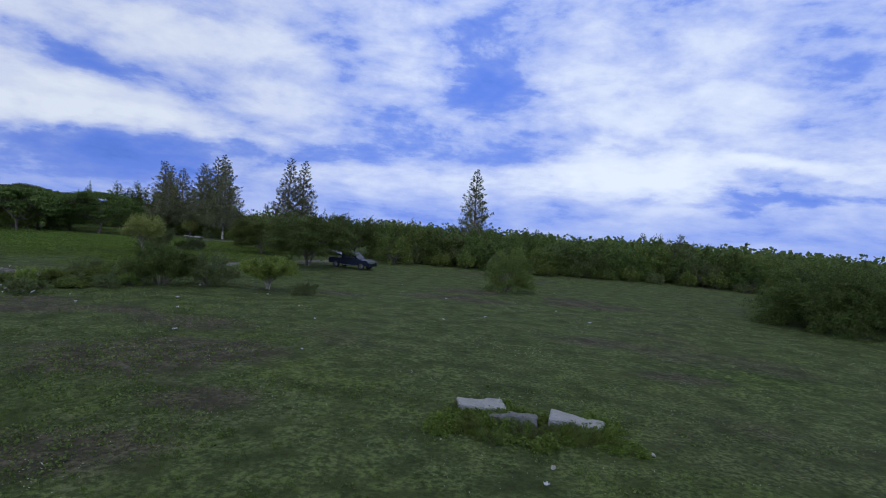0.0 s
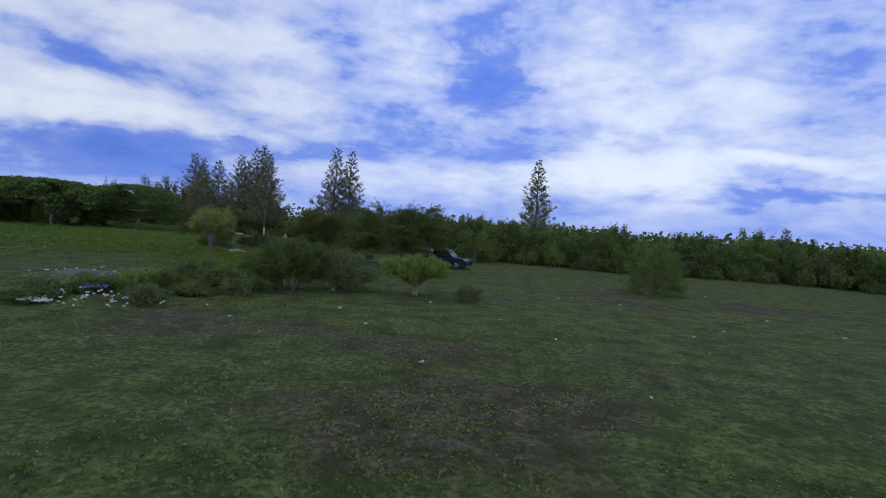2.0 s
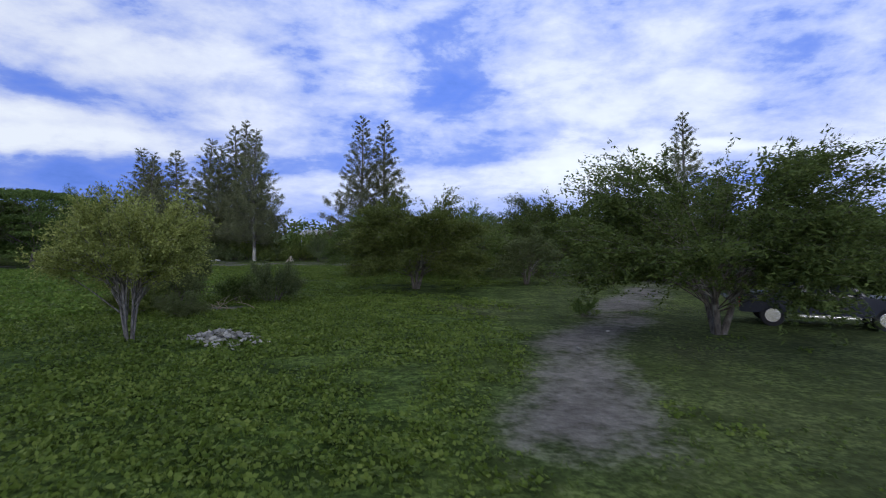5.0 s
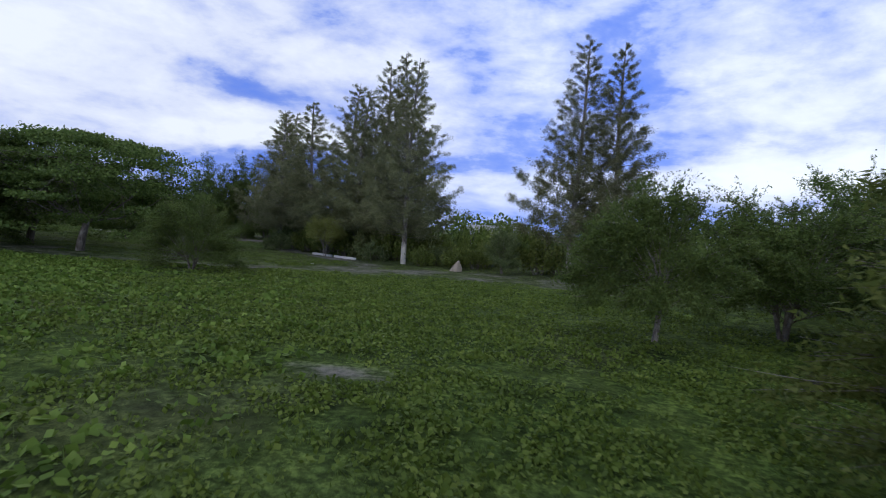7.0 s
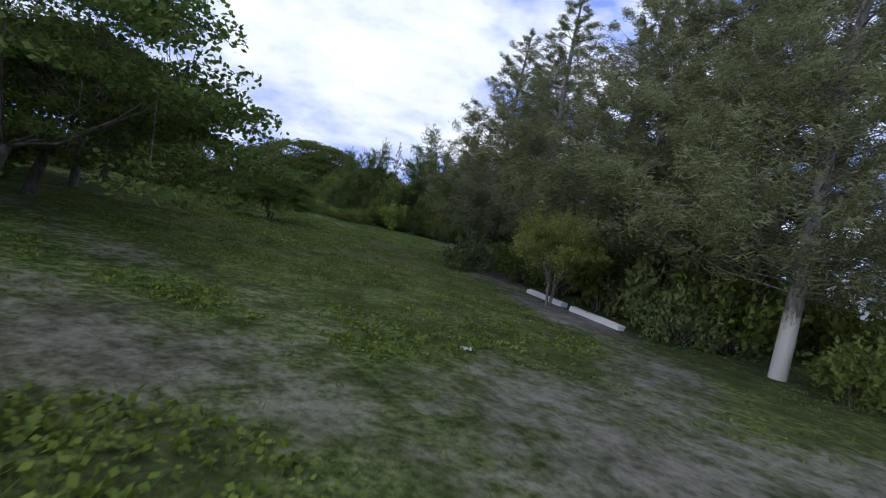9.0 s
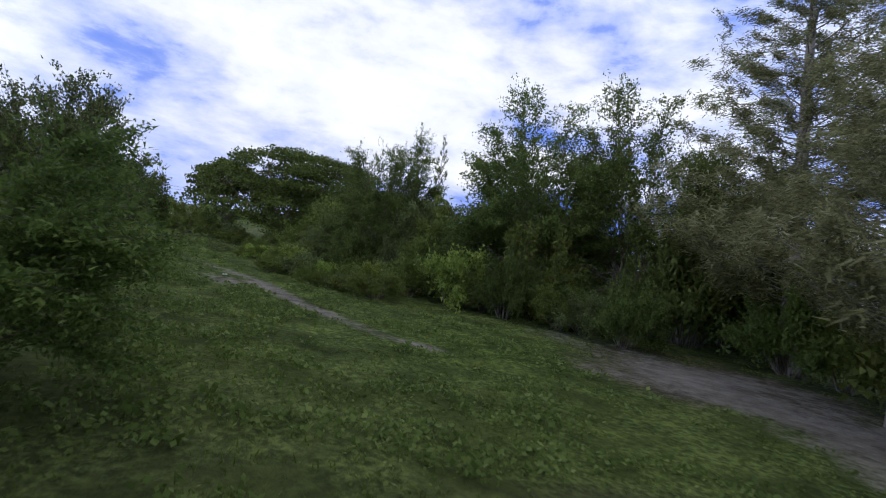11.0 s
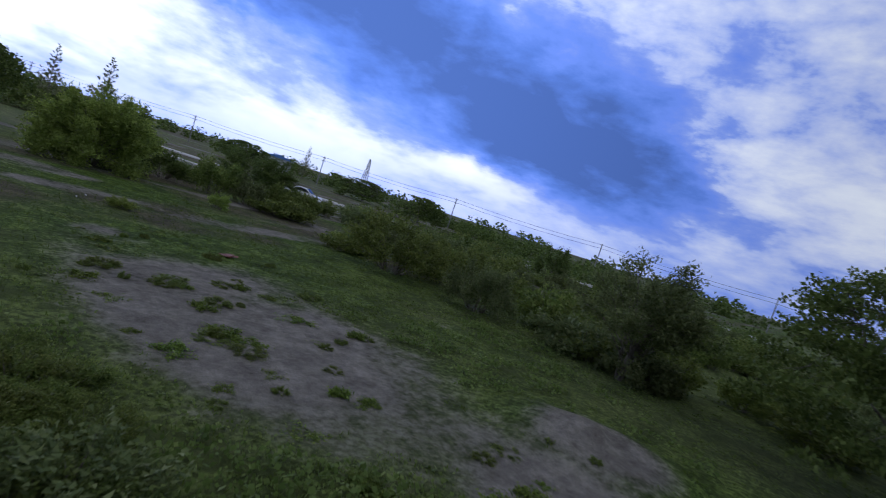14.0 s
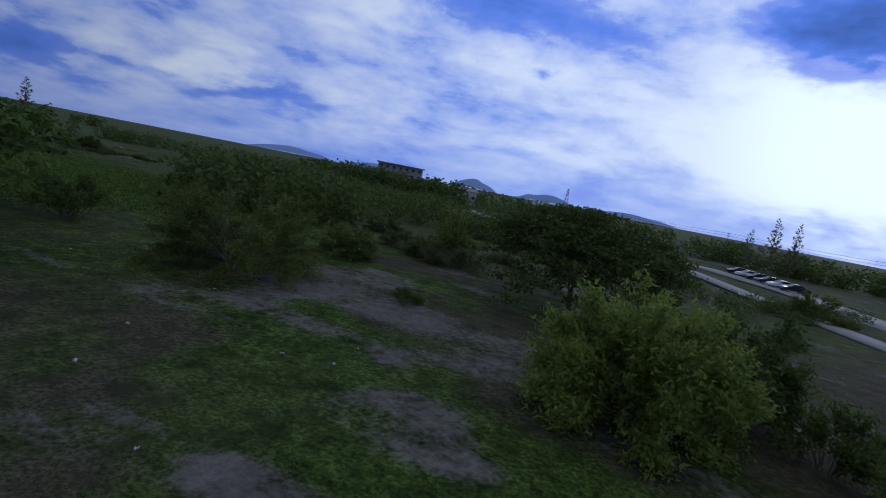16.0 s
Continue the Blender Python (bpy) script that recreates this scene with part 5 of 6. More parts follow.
def build_cover():
    rng = np.random.default_rng(91)
    x, y = scatter(rng, 40000, 12)
    ok = (bare_mark(x, y) < 0.30 + 0.25 * rng.random(len(x)))
    strewn("short_grass", GRASS, x[ok], y[ok], rng, 4, 0.10, 0.016, 0.06, 0.0, 1.6, "short thin grass over the field", "grass")
    k = rng.random(76000)
    x, y = np.interp(k, (0, 0.45, 0.75, 1), (-18, -26, -33, -44)), np.interp(k, (0, 0.45, 0.75, 1), (60, 80, 97, 108))
    r, a = 17 * rng.random(len(k)) ** 0.7, rng.random(len(k)) * 2 * math.pi
    x, y = x + r * np.cos(a), y + r * np.sin(a)
    lush = lush_mark(x, y)
    clump = lattice(x, y, 0.9, 31) * 0.5 + lattice(x, y, 3.7, 33) * 0.5
    ok = (lush * 0.8 + clump * 1.5 > 1.02 + 0.35 * rng.random(len(x))) & (bare_mark(x, y) < 0.4) & (y > 54)
    strewn("leafy_weeds", WEED, x[ok], y[ok], rng, 5, 0.070, 0.072, 0.09, 0.05, 0.22, "low broad-leaved weeds covering the meadow", "weeds")
    x, y = rng.uniform(-76, -30, 60000), rng.uniform(52, 104, 60000)
    inside = np.clip(1.35 - np.hypot((x + 52) / 24, (y - 78) / 25), 0, 1)
    ok = (inside * lush_mark(x, y) + lattice(x, y, 1.6, 32) * 0.5 > 0.45 + 0.5 * rng.random(len(x))) & (bare_mark(x, y) < 0.4)
    strewn("far_leafy_weeds", WEED, x[ok], y[ok], rng, 3, 0.14, 0.13, 0.16, 0.05, 0.25, "low broad-leaved weeds in the far meadow", "weeds")
    x, y = scatter(rng, 80000, 17)
    ok = (lattice(x, y, 2.0, 44) * 0.6 + lattice(x, y, 6.0, 45) * 0.4 > 0.52) & (lush_mark(x, y) < 0.6) & (bare_mark(x, y) < 0.5)
    strewn("sparse_weeds", SMALL_WEED, x[ok], y[ok], rng, 4, 0.065, 0.055, 0.09, 0.02, 0.4, "patches of small leafy weeds in the lawn", "weeds")
    x, y = scatter(rng, 60000, 9)
    clump = lattice(x, y, 0.8, 57) * 0.55 + lattice(x, y, 3.3, 58) * 0.45
    ok = (y > 112) & (x < -56) & (clump > 0.56) & (bare_mark(x, y) < 0.4)
    strewn("slope_weeds", SMALL_WEED, x[ok], y[ok], rng, 7, 0.085, 0.07, 0.12, 0.09, 0.5, "broad-leaved weeds in clumps on the slope", "weeds")
    x, y = rng.uniform(-14, 30, 60000), rng.uniform(24, 60, 60000)
    ok = (lattice(x, y, 2.6, 52) * 0.6 + lattice(x, y, 0.9, 53) * 0.4 > 0.52 + 0.16 * rng.random(len(x))) & (bare_mark(x, y) < 0.4)
    strewn("white_flowers", PETAL, x[ok], y[ok], rng, 1, 0.020, 0.017, 0.12, 0.06, 0.3, "tiny white flowers scattered in the lawn", "flowers")


build_cover()


# ---- slabs, stones, litter ----
def rough_block(rng, sx, sy, sz, cuts=3, amount=0.05, chip=0.0):
    bm = bmesh.new()
    bmesh.ops.create_cube(bm, size=1.0, matrix=Matrix.Diagonal((sx, sy, sz, 1)))
    bmesh.ops.bevel(bm, geom=bm.edges[:], offset=min(sx, sy, sz) * 0.09, segments=1, affect="EDGES")
    bmesh.ops.subdivide_edges(bm, edges=bm.edges[:], cuts=cuts, use_grid_fill=True)
    off = Vector(rng.uniform(-50, 50, 3))
    for v in bm.verts:
        v.co += Vector(noise.noise_vector(v.co * 1.3 + off)) * amount + Vector(noise.noise_vector(v.co * 9 + off)) * amount * 0.45 + Vector(noise.noise_vector(v.co * 24 + off)) * amount * 0.2
    return bm


def stone_mesh(rng, r):
    bm = bmesh.new()
    bmesh.ops.create_icosphere(bm, subdivisions=1, radius=r)
    off = Vector(rng.uniform(-50, 50, 3))
    for v in bm.verts:
        v.co = Vector((v.co.x, v.co.y * 0.8, v.co.z * 0.38)) * (1 + 0.7 * noise.noise(v.co * (1.6 / r) + off))
    me = bpy.data.meshes.new("stone")
    bm.to_mesh(me)
    bm.free()
    me.materials.append(STONE)
    return me


SLABS = ((10.6, 33.4, 1.3, 0.5, 0.42, 20, 7), (11.4, 32.8, 1.25, 0.48, 0.36, 2, -6), (13.0, 32.9, 1.25, 0.5, 0.42, -10, 5))


def build_slabs():
    rng = np.random.default_rng(3)
    for x, y, lx, ly, lz, turn, tilt in SLABS:
        ob = empty("concrete_slab", pose(x, y, ground_z(x, y) + lz * 0.27, tilt, tilt * 0.6, turn), "broken grey concrete block half sunk in weeds", "concrete block", "concrete blocks in the lawn")
        part("block", rough_block(rng, lx, ly, lz, 9, 0.085), SLAB, ob)
    for i in range(18):
        sx, sy = SLABS[i % 3][:2]
        x, y = sx - 0.7 + 1.4 * ((i // 3) + 0.5) / 6, sy - 0.46 + rng.normal() * 0.08
        plant(("bush_far_grey", "bush_tuft")[i % 2], "weed_tuft", x, y, rng.uniform(0.26, 0.46), rng.uniform(0.18, 0.30), "low weed tuft round broken concrete blocks", "weed", "weeds round the blocks")
    for i in range(26):
        x, y = rng.uniform(9.4, 14.4), rng.uniform(31.4, 34.6)
        y = y if i > 8 else rng.uniform(31.6, 32.5)
        plant("bush_tuft", "weed_tuft", x, y, rng.uniform(0.14, 0.28), rng.uniform(0.22, 0.42), "low weed tuft round broken concrete blocks", "weed", "weeds round the blocks")
    stones = [stone_mesh(rng, r) for r in (0.05, 0.07, 0.09, 0.115)]
    pile = empty("rubble_pile", pose(-23.3, 72.4, ground_z(-23.3, 72.4)), "heap of pale broken stone in green weeds", "rubble")
    for i in range(200):
        a, r = rng.random() * 2 * math.pi, 1.15 * math.sqrt(rng.random())
        if i > 168:
            px, py = 0.5 + rng.normal() * 0.45, -0.75 + rng.normal() * 0.2
            pz = 0.03
        else:
            px, py = r * math.cos(a) * 0.95, r * math.sin(a) * 0.62
            pz = 0.34 * max(0, 1 - r / 1.2) * rng.random() + 0.04
        ob = child("stone", stones[i % 4], pile)
        ob.matrix_basis = pose(px * 0.9, py * 0.9, pz * 0.85, *rng.uniform(-40, 40, 2), rng.uniform(0, 360))
    for x, y, r in ((12.2, 30.4, 1), (14.6, 31.8, 2), (-22.4, 71.0, 0), (-8.1, 52.4, 3), (-12.6, 75.2, 1), (-14.0, 72.4, 2)):
        ob = tagged(new("field_stone", stones[r]), "single pale stone lying in grass", "stone", "stones in the grass")
        ob.matrix_world = pose(x, y, ground_z(x, y) + 0.05, 10, 20, x * 50)
    # pointed earth mound
    bm = bmesh.new()
    bmesh.ops.create_icosphere(bm, subdivisions=4, radius=1.0)
    for v in bm.verts:
        t = (v.co.z + 1) / 2
        w = (1 - t) ** 0.75 * 0.95 + 0.05
        a = math.atan2(v.co.y, v.co.x)
        r = w * (0.62 + 0.10 * math.sin(3 * a + 1))
        n = noise.noise(v.co * 2.6) * 0.10
        v.co = Vector((math.cos(a) * r + 0.22 * t + n, math.sin(a) * r * 0.8 + n, t * 1.05 - 0.1 + n))
    me = bpy.data.meshes.new("earth_mound")
    bm.to_mesh(me)
    bm.free()
    me.materials.append(MOUND)
    ob = tagged(new("earth_mound", me), "pale pointed termite earth mound beside shrubs", "mound")
    ob.matrix_world = pose(-36.4, 115.8, 0.0, 0, 0, 30) @ Matrix.Scale(0.66, 4)


def crumpled(rng, sx, sy, h, mat, cuts=5):
    bm = bmesh.new()
    bmesh.ops.create_grid(bm, x_segments=cuts, y_segments=cuts, size=0.5, matrix=Matrix.Diagonal((sx, sy, 1, 1)))
    off = Vector(rng.uniform(-50, 50, 3))
    for v in bm.verts:
        q = Vector((v.co.x * 6 / max(sx, 0.3), v.co.y * 6 / max(sy, 0.3), 0)) + off
        v.co += Vector((noise.noise(q) * sx * 0.25, noise.noise(q + off) * sy * 0.25, abs(noise.noise(q * 1.3)) * h))
    top = bmesh.ops.extrude_face_region(bm, geom=bm.faces[:])
    for e in top["geom"]:
        if isinstance(e, bmesh.types.BMVert):
            e.co.z += 0.012
    me = bpy.data.meshes.new("litter")
    bm.to_mesh(me)
    bm.free()
    me.materials.append(mat)
    return me


RED_BAG = (-110.6, 106.4)


def build_litter():
    rng = np.random.default_rng(17)
    kinds = [crumpled(rng, s, s * 0.7, 0.10, PLASTIC) for s in (0.08, 0.11, 0.15)]
    blues = [crumpled(rng, 0.25, 0.2, 0.15, BLUE_PLASTIC), crumpled(rng, 0.4, 0.3, 0.2, BLUE_PLASTIC)]
    spots = [(2.4, 44.0), (10.3, 50.0), (14.9, 56.0), (2.9, 65.0), (-2.8, 50.6), (-12.4, 53.0), (4.0, 58.0), (8.2, 47.5), (16.5, 52.0), (4.0, 38.0), (12.0, 29.6), (-6.0, 46.5),
             (0.5, 47.0), (-4.2, 43.6), (7.4, 57.2), (16.0, 68.0), (-8.8, 42.8), (-1.6, 39.2), (-10.6, 44.6), (-87.0, 90.2), (-102.6, 91.0), (-103.6, 88.2), (-105.4, 97.6),
             (-98.0, 93.6), (-108.0, 99.4), (-104.2, 90.2), (-100.4, 96.4), (-108.6, 98.6), (-95.0, 88.0), (-82.2, 127.0), (-90.5, 124.0), (-93.8, 123.0), (-43.8, 110.4), (-26.9, 78.0)]
    for i, (x, y) in enumerate(spots):
        ob = tagged(new("plastic_litter", kinds[i % 3]), "crumpled white plastic scrap lying on the ground", "litter", "scattered litter")
        ob.matrix_world = pose(x, y, ground_z(x, y) + 0.04, 0, 0, i * 47)
    for i in range(46):
        x, y = -13.9 + rng.normal() * 1.3, 43.4 + rng.normal() * 0.9
        ob = tagged(new("plastic_litter", kinds[i % 3]), "pale plastic scrap on a litter heap", "litter", "litter heap")
        ob.matrix_world = pose(x, y, ground_z(x, y) + 0.08 + 0.15 * rng.random(), *rng.uniform(-30, 30, 2), i * 77)
    for i, (x, y) in enumerate(((-14.6, 44.3), (-15.0, 44.1), (-15.8, 43.4))):
        ob = tagged(new("blue_plastic_bag", blues[i % 2]), "torn blue plastic bag on a litter heap", "litter", "litter heap")
        ob.matrix_world = pose(x, y, ground_z(x, y) + 0.2, 10, 0, i * 70)
    big = crumpled(rng, 0.9, 0.5, 0.2, PLASTIC, 9)
    ob = tagged(new("plastic_sheet", big), "torn pale plastic sheet on a litter heap", "litter")
    ob.matrix_world = pose(-15.6, 42.4, ground_z(-15.6, 42.4) + 0.12, 0, 0, 12)
    for i in range(16):
        x, y = -19.4 + rng.normal() * 2.4, 49.4 + rng.normal() * 0.7
        ob = tagged(new("plastic_litter", kinds[i % 3]), "pale scrap on a bare earth bank", "litter", "litter on the bank")
        ob.matrix_world = pose(x, y, ground_z(x, y) + 0.04, 0, 0, i * 31)
    # dead branches
    for i in range(9):
        a = rng.random() * math.pi * 2
        c = np.array([-26.3 + rng.normal() * 0.4, 78.6 + rng.normal() * 0.3])
        d = np.array([math.cos(a), math.sin(a)]) * rng.uniform(0.22, 0.5)
        z = ground_z(*c) + 0.05
        line = curve((*(c - d), z), (*(c + d), z + rng.uniform(0, 0.25)), (rng.normal() * 0.1, rng.normal() * 0.1, 0.05), 7)
        tip = curve(line[4], line[4] + rng.normal(size=3) * [0.2, 0.2, 0.1] + [0, 0, 0.12], (0, 0, 0.05), 4)
        v, f = tubes([(line, np.linspace(0.017, 0.006, 7)), (tip, np.linspace(0.012, 0.004, 4))], 6)
        tagged(new("dead_branch", mesh_data("dead_branch", v, f, TWIG, smooth=True)), "bare dead branch lying on rough ground", "branch", "dead branches")
    # heap of grey brushwood at the scrub
    lines = []
    for i in range(70):
        a, c = rng.random() * math.pi, np.array([-84.6, 135.0, 0.0]) + rng.normal(size=3) * [0.7, 0.45, 0]
        d = np.array([math.cos(a), math.sin(a), rng.uniform(-0.1, 0.5)]) * rng.uniform(0.3, 0.9)
        z = ground_z(c[0], c[1]) + rng.uniform(0.05, 0.35)
        lines.append((curve(c - d + [0, 0, z + 0.1], c + d + [0, 0, z], rng.normal(size=3) * 0.08, 6), np.linspace(0.014, 0.005, 6)))
    v, f = tubes(lines, 5)
    v[:, 2] = np.maximum(v[:, 2], ground_z(-84.6, 135.0) - 0.05)
    tagged(new("brushwood_heap", mesh_data("brushwood_heap", v, f, TWIG, smooth=True)), "heap of dry grey brushwood beside the scrub", "branches")
    x, y = RED_BAG
    ob = tagged(new("red_plastic_bag", crumpled(rng, 0.55, 0.4, 0.12, RED_PLASTIC, 7)), "faded red plastic bag flattened in the grass", "litter")
    ob.matrix_world = pose(x, y, ground_z(x, y) + 0.03, 0, 0, 25)
    # white kerb behind the dirt track
    for x, y, length in ((-49.0, 119.8, 2.5), (-46.2, 118.5, 2.5)):
        ob = empty("white_kerb", pose(x, y, ground_z(x, y) + 0.05, 0, 0, -24), "low white concrete kerb piece beside the track", "kerb", "white kerb pieces")
        part("kerb", rough_block(rng, length, 0.28, 0.20, 4, 0.05), WALL_PAINT, ob)


build_slabs()
build_litter()


# ---- vehicles ----
def side_profile(points, width, inset=0.10):
    """A car shell: a side outline extruded across, drawn in at the roof."""
    bm = bmesh.new()
    top = max(p[1] for p in points)
    rows = []
    for s in (-1, 1):
        rows.append([bm.verts.new((x, s * (width / 2 - inset * max(0, (z - 0.85) / (top - 0.85)) * 1.6), z)) for x, z in points])
    n = len(points)
    for i in range(n):
        bm.faces.new((rows[0][i], rows[0][(i + 1) % n], rows[1][(i + 1) % n], rows[1][i]))
    bm.faces.new(rows[0][::-1])
    bm.faces.new(rows[1])
    bmesh.ops.recalc_face_normals(bm, faces=bm.faces[:])
    bmesh.ops.bevel(bm, geom=bm.edges[:], offset=0.04, segments=2, affect="EDGES")
    return bm


def panel(points, y, thick=0.02):
    bm = bmesh.new()
    a = [bm.verts.new((x, y, z)) for x, z in points]
    b = [bm.verts.new((x, y + thick, z)) for x, z in points]
    bm.faces.new(a)
    bm.faces.new(b[::-1])
    for i in range(len(points)):
        j = (i + 1) % len(points)
        bm.faces.new((a[i], b[i], b[j], a[j]))
    bmesh.ops.recalc_face_normals(bm, faces=bm.faces[:])
    return bm


def cross_panel(x0, z0, x1, z1, half):
    """A pane across the car, from a low front edge to a high rear edge."""
    bm = bmesh.new()
    v = [bm.verts.new(p) for p in ((x0, -half, z0), (x0, half, z0), (x1, half * 0.88, z1), (x1, -half * 0.88, z1))]
    f = bm.faces.new(v)
    r = bmesh.ops.extrude_face_region(bm, geom=[f])
    for e in r["geom"]:
        if isinstance(e, bmesh.types.BMVert):
            e.co.z += 0.02
    bmesh.ops.recalc_face_normals(bm, faces=bm.faces[:])
    return bm


def wheel(parent, x, y, r):
    m = pose(x, y, r, 90)
    tyre = part("wheel", rod(r, r, 0.22, m, 24), RUBBER, parent, bevel=0.025)
    part("rim", rod(r * 0.62, r * 0.62, 0.24, m, 16), CHROME, tyre, "pale alloy rim", bevel=0.01)


def build_pickup(m):
    car = empty("pickup_truck", m, "dark navy double-cab pickup parked on grass with its canopy raised", "car")
    low = [(-2.55, 0.45), (-2.55, 1.05), (-0.75, 1.05), (-0.72, 1.08), (1.05, 1.08), (2.25, 0.98), (2.5, 0.80), (2.52, 0.42)]
    part("body", side_profile(low, 1.82, 0.0), PAINT_NAVY, car)
    cabin = [(-0.85, 1.02), (-0.62, 1.72), (0.35, 1.74), (1.15, 1.04)]
    part("cabin", side_profile(cabin, 1.70, 0.10), PAINT_NAVY, car)
    part("windscreen", cross_panel(1.10, 1.10, 0.45, 1.70, 0.70), GLASS, car)
    for s in (-1, 1):
        y = s * 0.835 - 0.01
        part("side_window", panel([(-0.55, 1.14), (-0.50, 1.60), (0.02, 1.62), (0.04, 1.14)], y), GLASS, car)
        part("side_window", panel([(0.10, 1.14), (0.08, 1.62), (0.34, 1.62), (0.86, 1.14)], y), GLASS, car)
        part("headlight", block(0.14, 0.34, 0.16, pose(2.45, s * 0.68, 0.80)), CHROME, car, "clear headlight", bevel=0.03)
        part("tail_lamp", block(0.06, 0.12, 0.36, pose(-2.55, s * 0.82, 0.80)), LAMP_RED, car, "red tail lamp", bevel=0.01)
        part("mirror", block(0.10, 0.20, 0.16, pose(0.82, s * 1.0, 1.16)), PAINT_NAVY, car, bevel=0.03)
        part("side_step", block(1.7, 0.14, 0.07, pose(0.05, s * 0.95, 0.40)), CHROME, car, "bright side step", bevel=0.02)
        for x in (-1.55, 1.62):
            wheel(car, x, s * 0.80, 0.38)
    part("grille", block(0.06, 0.9, 0.22, pose(2.51, 0, 0.78)), CHROME, car, bevel=0.02)
    part("bumper", block(0.16, 1.7, 0.22, pose(2.52, 0, 0.50)), PAINT_NAVY, car, bevel=0.04)
    part("bed_cover", block(1.75, 1.66, 0.10, pose(-1.62, 0, 1.52, 0, 14, 0)), PAINT_NAVY, car, "raised canopy lid over the bed", bevel=0.03)
    part("bed_wall", block(0.08, 1.6, 0.62, pose(-0.92, 0, 1.32)), PAINT_NAVY, car, bevel=0.02)
    part("tailgate", block(0.45, 1.6, 0.07, pose(-2.75, 0, 0.86)), PAINT_NAVY, car, "lowered tailgate", bevel=0.02)


def build_sedan(m, paint, label):
    car = empty("car", m, label, "car", "distant cars")
    low = [(-2.15, 0.40), (-2.18, 0.88), (-1.6, 0.97), (1.0, 0.95), (1.95, 0.80), (2.15, 0.62), (2.15, 0.38)]
    part("body", side_profile(low, 1.72, 0.0), paint, car)
    part("cabin", side_profile([(-1.55, 0.92), (-0.85, 1.42), (0.25, 1.44), (1.05, 0.92)], 1.58, 0.12), paint, car)
    part("windscreen", cross_panel(0.98, 0.99, 0.30, 1.42, 0.64), GLASS, car)
    for s in (-1, 1):
        part("side_window", panel([(-1.2, 0.99), (-0.80, 1.36), (0.22, 1.37), (0.80, 0.99)], s * 0.775 - 0.01), GLASS, car)
        part("headlight", block(0.14, 0.32, 0.13, pose(2.08, s * 0.62, 0.68)), CHROME, car, bevel=0.02)
        for x in (-1.32, 1.34):
            wheel(car, x, s * 0.74, 0.31)


build_pickup(pose(-4.9, 77.6, ground_z(-4.9, 77.6), 0, 0, -18))
build_sedan(pose(-140.6, 70.9, 0.16, 0, 0, 125), PAINT_WHITE, "white hatchback on a narrow concrete road")
build_sedan(pose(38.0, -109.5, 0.14, 0, 0, 135), PAINT_WHITE, "white car far down the concrete road")
for i in range(6):
    build_sedan(pose(-113.0 - i * 1.7, -15.5 + i * 3.4, 0.02, 0, 0, 25), (PAINT_NAVY, PAINT_WHITE, PAINT_NAVY)[i % 3], ("dark", "white", "dark")[i % 3] + " car parked in a row beside the far road")
plant("bush_a", "low_bush", -12.6, 78.6, 0.8, 0.6, "small dark bush beside the dirt track", "bush")


# ---- buildings and poles far off ----
def build_house(name, x, y, turn, L, W, H, roof, label, floors=1, flat=False):
    house = empty(name, pose(x, y, 0, 0, 0, turn), label, "building")
    part("wall", block(L, W, H, pose(0, 0, H / 2)), ROOF_GREY if flat else WALL_PAINT, house)
    if flat:
        part("roof", block(L + 1.6, W + 1.6, 0.35, pose(0, 0, H + 0.18)), roof, house, bevel=0.05)
    else:
        bm = bmesh.new()
        a, b, z, t = L / 2 + 0.5, W / 2 + 0.6, H, H + 1.1
        v = [bm.verts.new(p) for p in ((-a, -b, z), (a, -b, z), (a, b, z), (-a, b, z), (-a, 0, t), (a, 0, t))]
        for f in ((0, 1, 5, 4), (2, 3, 4, 5), (0, 4, 3), (1, 2, 5), (3, 2, 1, 0)):
            bm.faces.new([v[k] for k in f])
        part("roof", bm, roof, house)
    n = max(2, int(L / 2.4))
    for s in (-1, 1):
        for k in range(floors):
            for i in range(n):
                px = -L / 2 + (i + 0.5) * L / n
                frame_ob = part("window", block(1.2, 0.10, 1.2, pose(px, s * (W / 2 + 0.03), H / floors * (k + 0.55))), ROOF_GREY, house)
                part("pane", block(1.0, 0.06, 1.0, pose(px, s * (W / 2 + 0.07), H / floors * (k + 0.55))), GLASS, frame_ob)
    return house


build_house("low_house", -33.0, 190.0, 8, 9.0, 6.0, 2.3, ROOF_BLUE, "low white building with a blue metal roof")
build_house("low_house", -50.0, 178.0, -6, 8.0, 6.0, 2.8, ROOF_GREY, "low white building with a grey roof")
build_house("low_house", -25.0, 176.0, 10, 7.0, 5.0, 2.4, ROOF_GREY, "small pale building beyond the field")
build_house("low_house", 2.0, 168.0, 5, 9.0, 6.0, 3.4, ROOF_GREY, "pale building behind the tree belt")
build_house("office_building", 8.8, -70.8, 38, 17.0, 9.0, 9.6, ROOF_GREY, "flat-roofed four-storey building far beyond the road", 4, True)
build_house("low_house", -12.0, -84.0, 38, 12.0, 7.0, 5.0, ROOF_GREY, "low hall beside a taller building")
build_house("low_house", -44.0, -96.0, 20, 11.0, 7.0, 5.0, ROOF_GREY, "low house far across the scrub")
build_house("low_house", -205.0, -30.0, 60, 14.0, 8.0, 4.0, ROOF_BLUE, "far low shed with a blue roof")


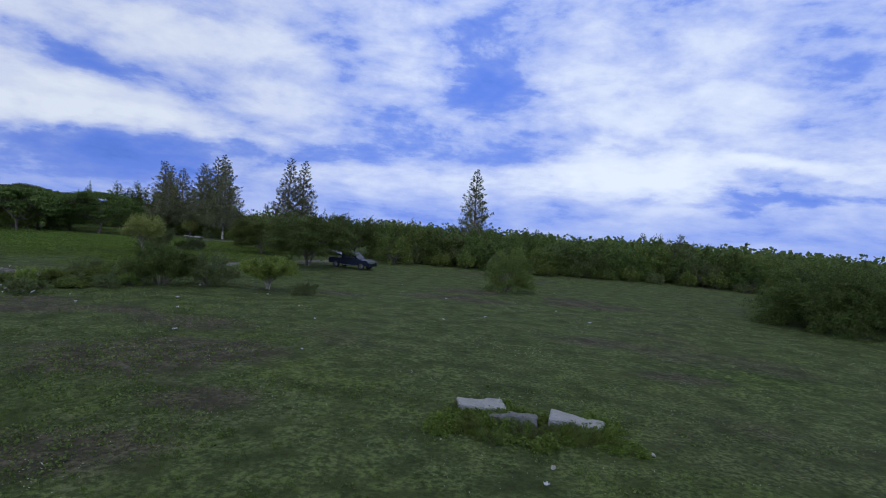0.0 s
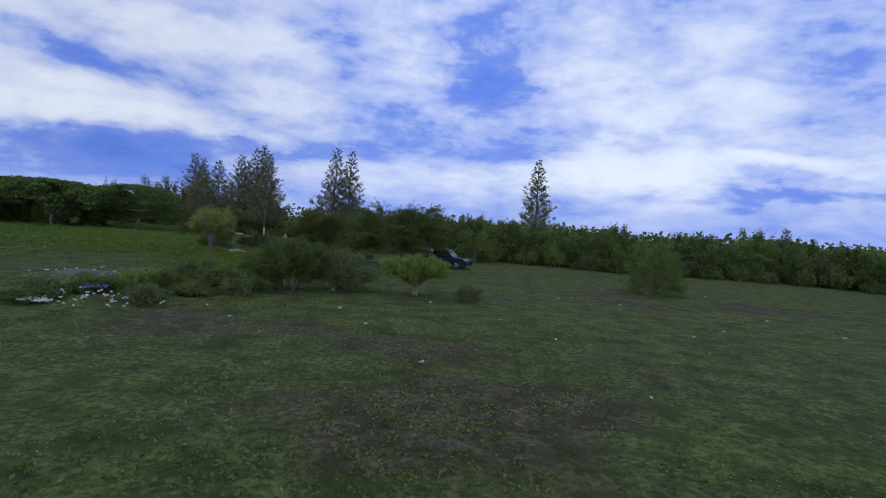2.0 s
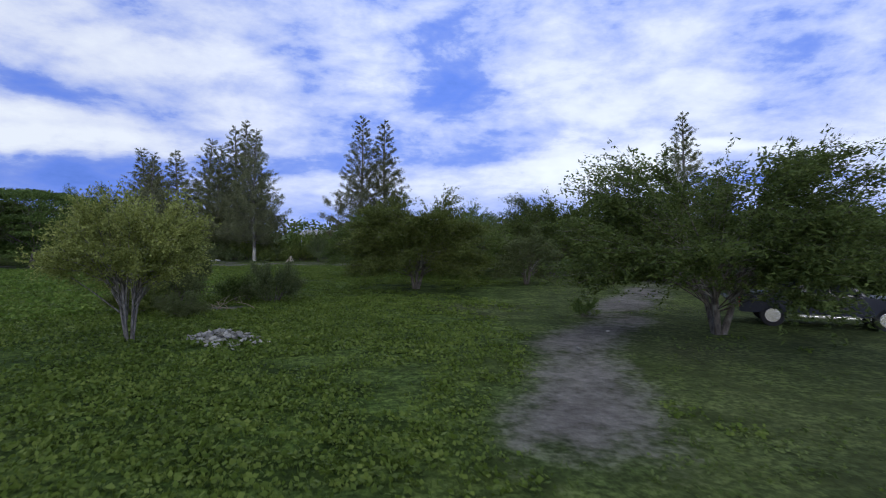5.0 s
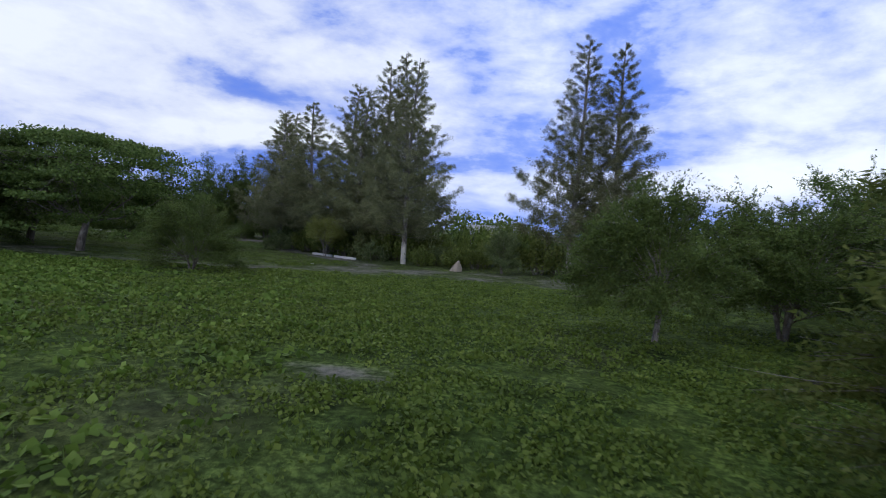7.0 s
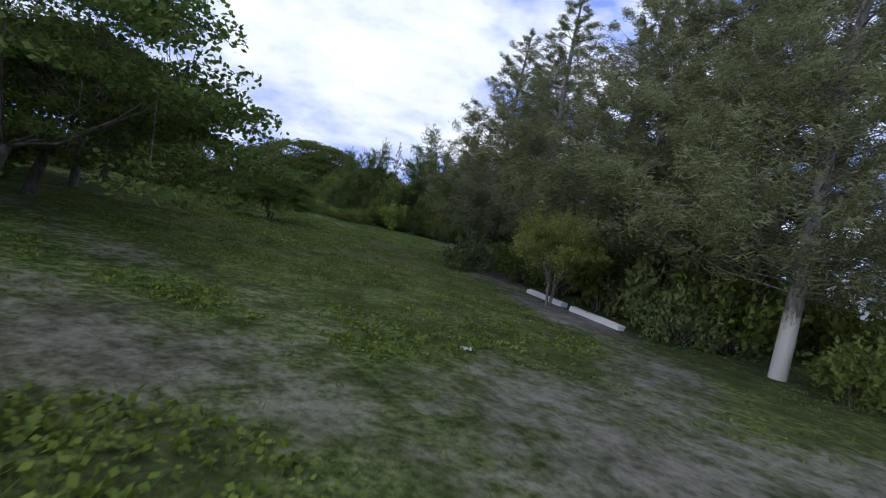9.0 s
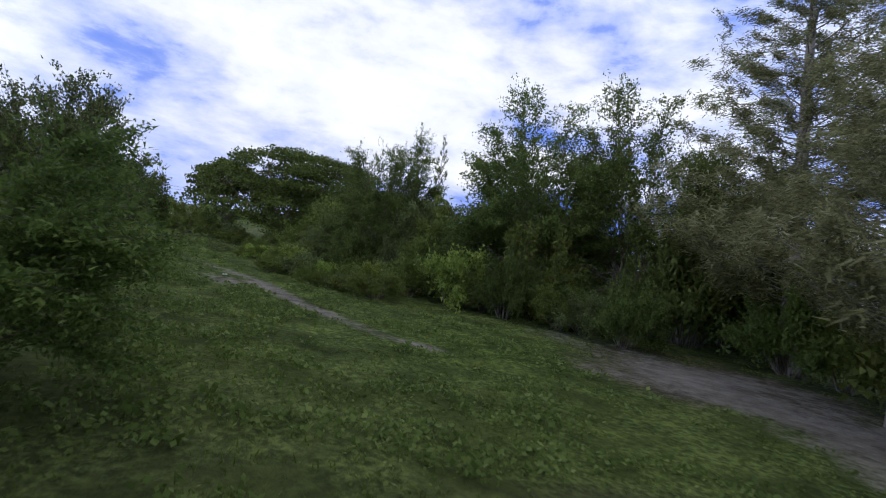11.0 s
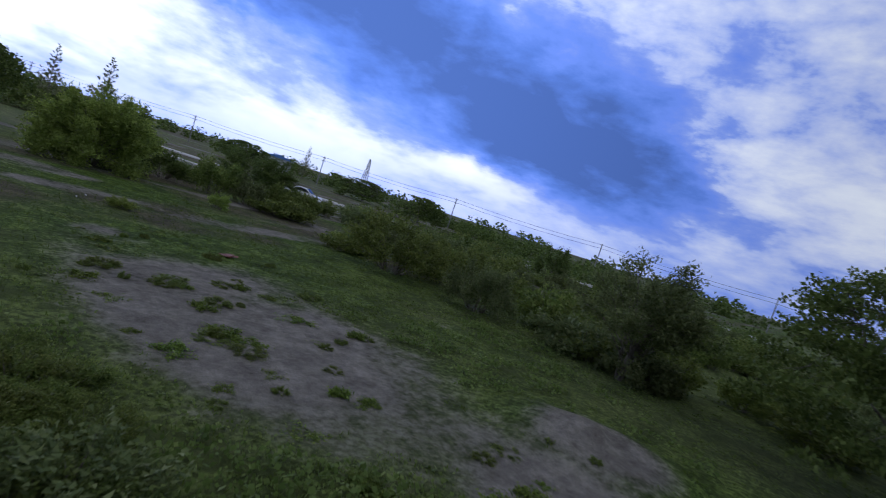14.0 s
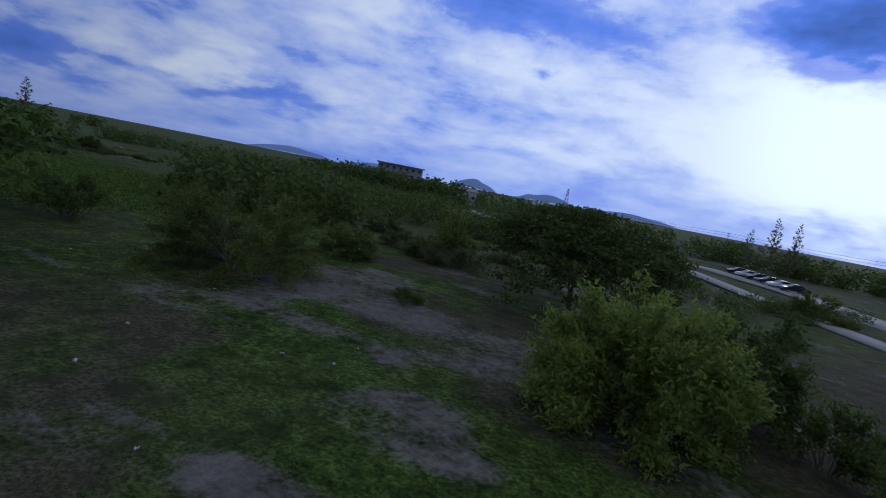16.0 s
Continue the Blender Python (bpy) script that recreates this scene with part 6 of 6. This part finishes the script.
def build_pole(x, y, turn, H=8.5):
    pole = empty("power_pole", pose(x, y, 0, 0, 0, turn), "grey concrete power pole with crossarms", "pole", "power poles")
    part("shaft", rod(0.16, 0.11, H, pose(0, 0, H / 2), 10), CONCRETE, pole)
    for z in (H - 0.4, H - 1.3):
        arm = part("crossarm", block(2.0, 0.12, 0.12, pose(0, 0, z)), STEEL, pole, bevel=0.01)
        for s in (-0.9, 0.0, 0.9):
            part("insulator", rod(0.05, 0.03, 0.22, pose(s, 0, z + 0.16), 8), WALL_PAINT, arm)


POLES = [(-60, -150), (-105, -118), (-150, -80), (-182, -42), (-202, -4), (-218, 34), (-230, 72), (-240, 110), (-248, 148), (-254, 186)]
for (x, y), (u, v) in zip(POLES, POLES[1:] + [(-258, 224)]):
    build_pole(x, y, math.degrees(math.atan2(v - y, u - x)) + 90)
lines = empty("power_lines", Matrix(), "thin dark power lines strung between poles", "cable")
for (x, y), (u, v) in zip(POLES, POLES[1:]):
    for z in (8.3, 7.4):
        wv, wf = tubes([(curve((x, y, z), (u, v, z), (0, 0, -0.5), 6), np.full(6, 0.035))], 4)
        child("wire", mesh_data("wire", wv, wf, RUBBER), lines)


def build_tower(x, y, H):
    tower = empty("lattice_tower", pose(x, y, 0, 0, 0, 20), "slim grey lattice mast on the horizon", "mast")
    for sx in (-1, 1):
        for sy in (-1, 1):
            v, f = tubes([(np.array([(sx * 1.6, sy * 1.6, 0), (sx * 0.25, sy * 0.25, H)]), (0.20, 0.12))], 5)
            child("leg", mesh_data("leg", v, f, STEEL), tower)
    braces = []
    for k in range(12):
        z0, z1 = H * k / 12, H * (k + 1) / 12
        r0, r1 = 1.6 - 1.35 * k / 12, 1.6 - 1.35 * (k + 1) / 12
        c = [(-1, -1), (1, -1), (1, 1), (-1, 1)]
        for i in range(4):
            (ax, ay), (bx, by) = c[i], c[(i + 1) % 4]
            braces.append((np.array([(ax * r0, ay * r0, z0), (bx * r1, by * r1, z1)]), (0.08, 0.08)))
    v, f = tubes(braces, 4)
    child("bracing", mesh_data("bracing", v, f, STEEL), tower)


build_tower(-282, -70.7, 17)
build_tower(-20, -190, 16)


def build_hills():
    rng = np.random.default_rng(8)
    for cx, cy, w, h in ((1420, -2850, 150, 62), (1020, -3030, 190, 58), (2600, -2500, 300, 52), (2050, -2750, 320, 44), (560, -3200, 300, 38)):
        bm = bmesh.new()
        n = 24
        rows = []
        for j in range(5):
            row = []
            for i in range(n):
                s = i / (n - 1) * 2 - 1
                prof = max(0.0, 1 - abs(s) ** 1.7) * (0.75 + 0.35 * lattice(s * 3 + 9, j * 0.2, 1.0, int(w)))
                row.append(bm.verts.new((s * w, (j - 2) * 90, h * prof * (1 - ((j - 2) / 2.2) ** 2) - 2)))
            rows.append(row)
        for j in range(4):
            for i in range(n - 1):
                bm.faces.new((rows[j][i], rows[j][i + 1], rows[j + 1][i + 1], rows[j + 1][i]))
        me = bpy.data.meshes.new("hill")
        bm.to_mesh(me)
        bm.free()
        # the haze on the hills is only this material's blue
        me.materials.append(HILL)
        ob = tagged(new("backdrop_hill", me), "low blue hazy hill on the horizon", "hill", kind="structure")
        ob.matrix_world = pose(cx, cy, 0, 0, 0, math.degrees(math.atan2(cx + 115, -(cy - 104))))


build_hills()
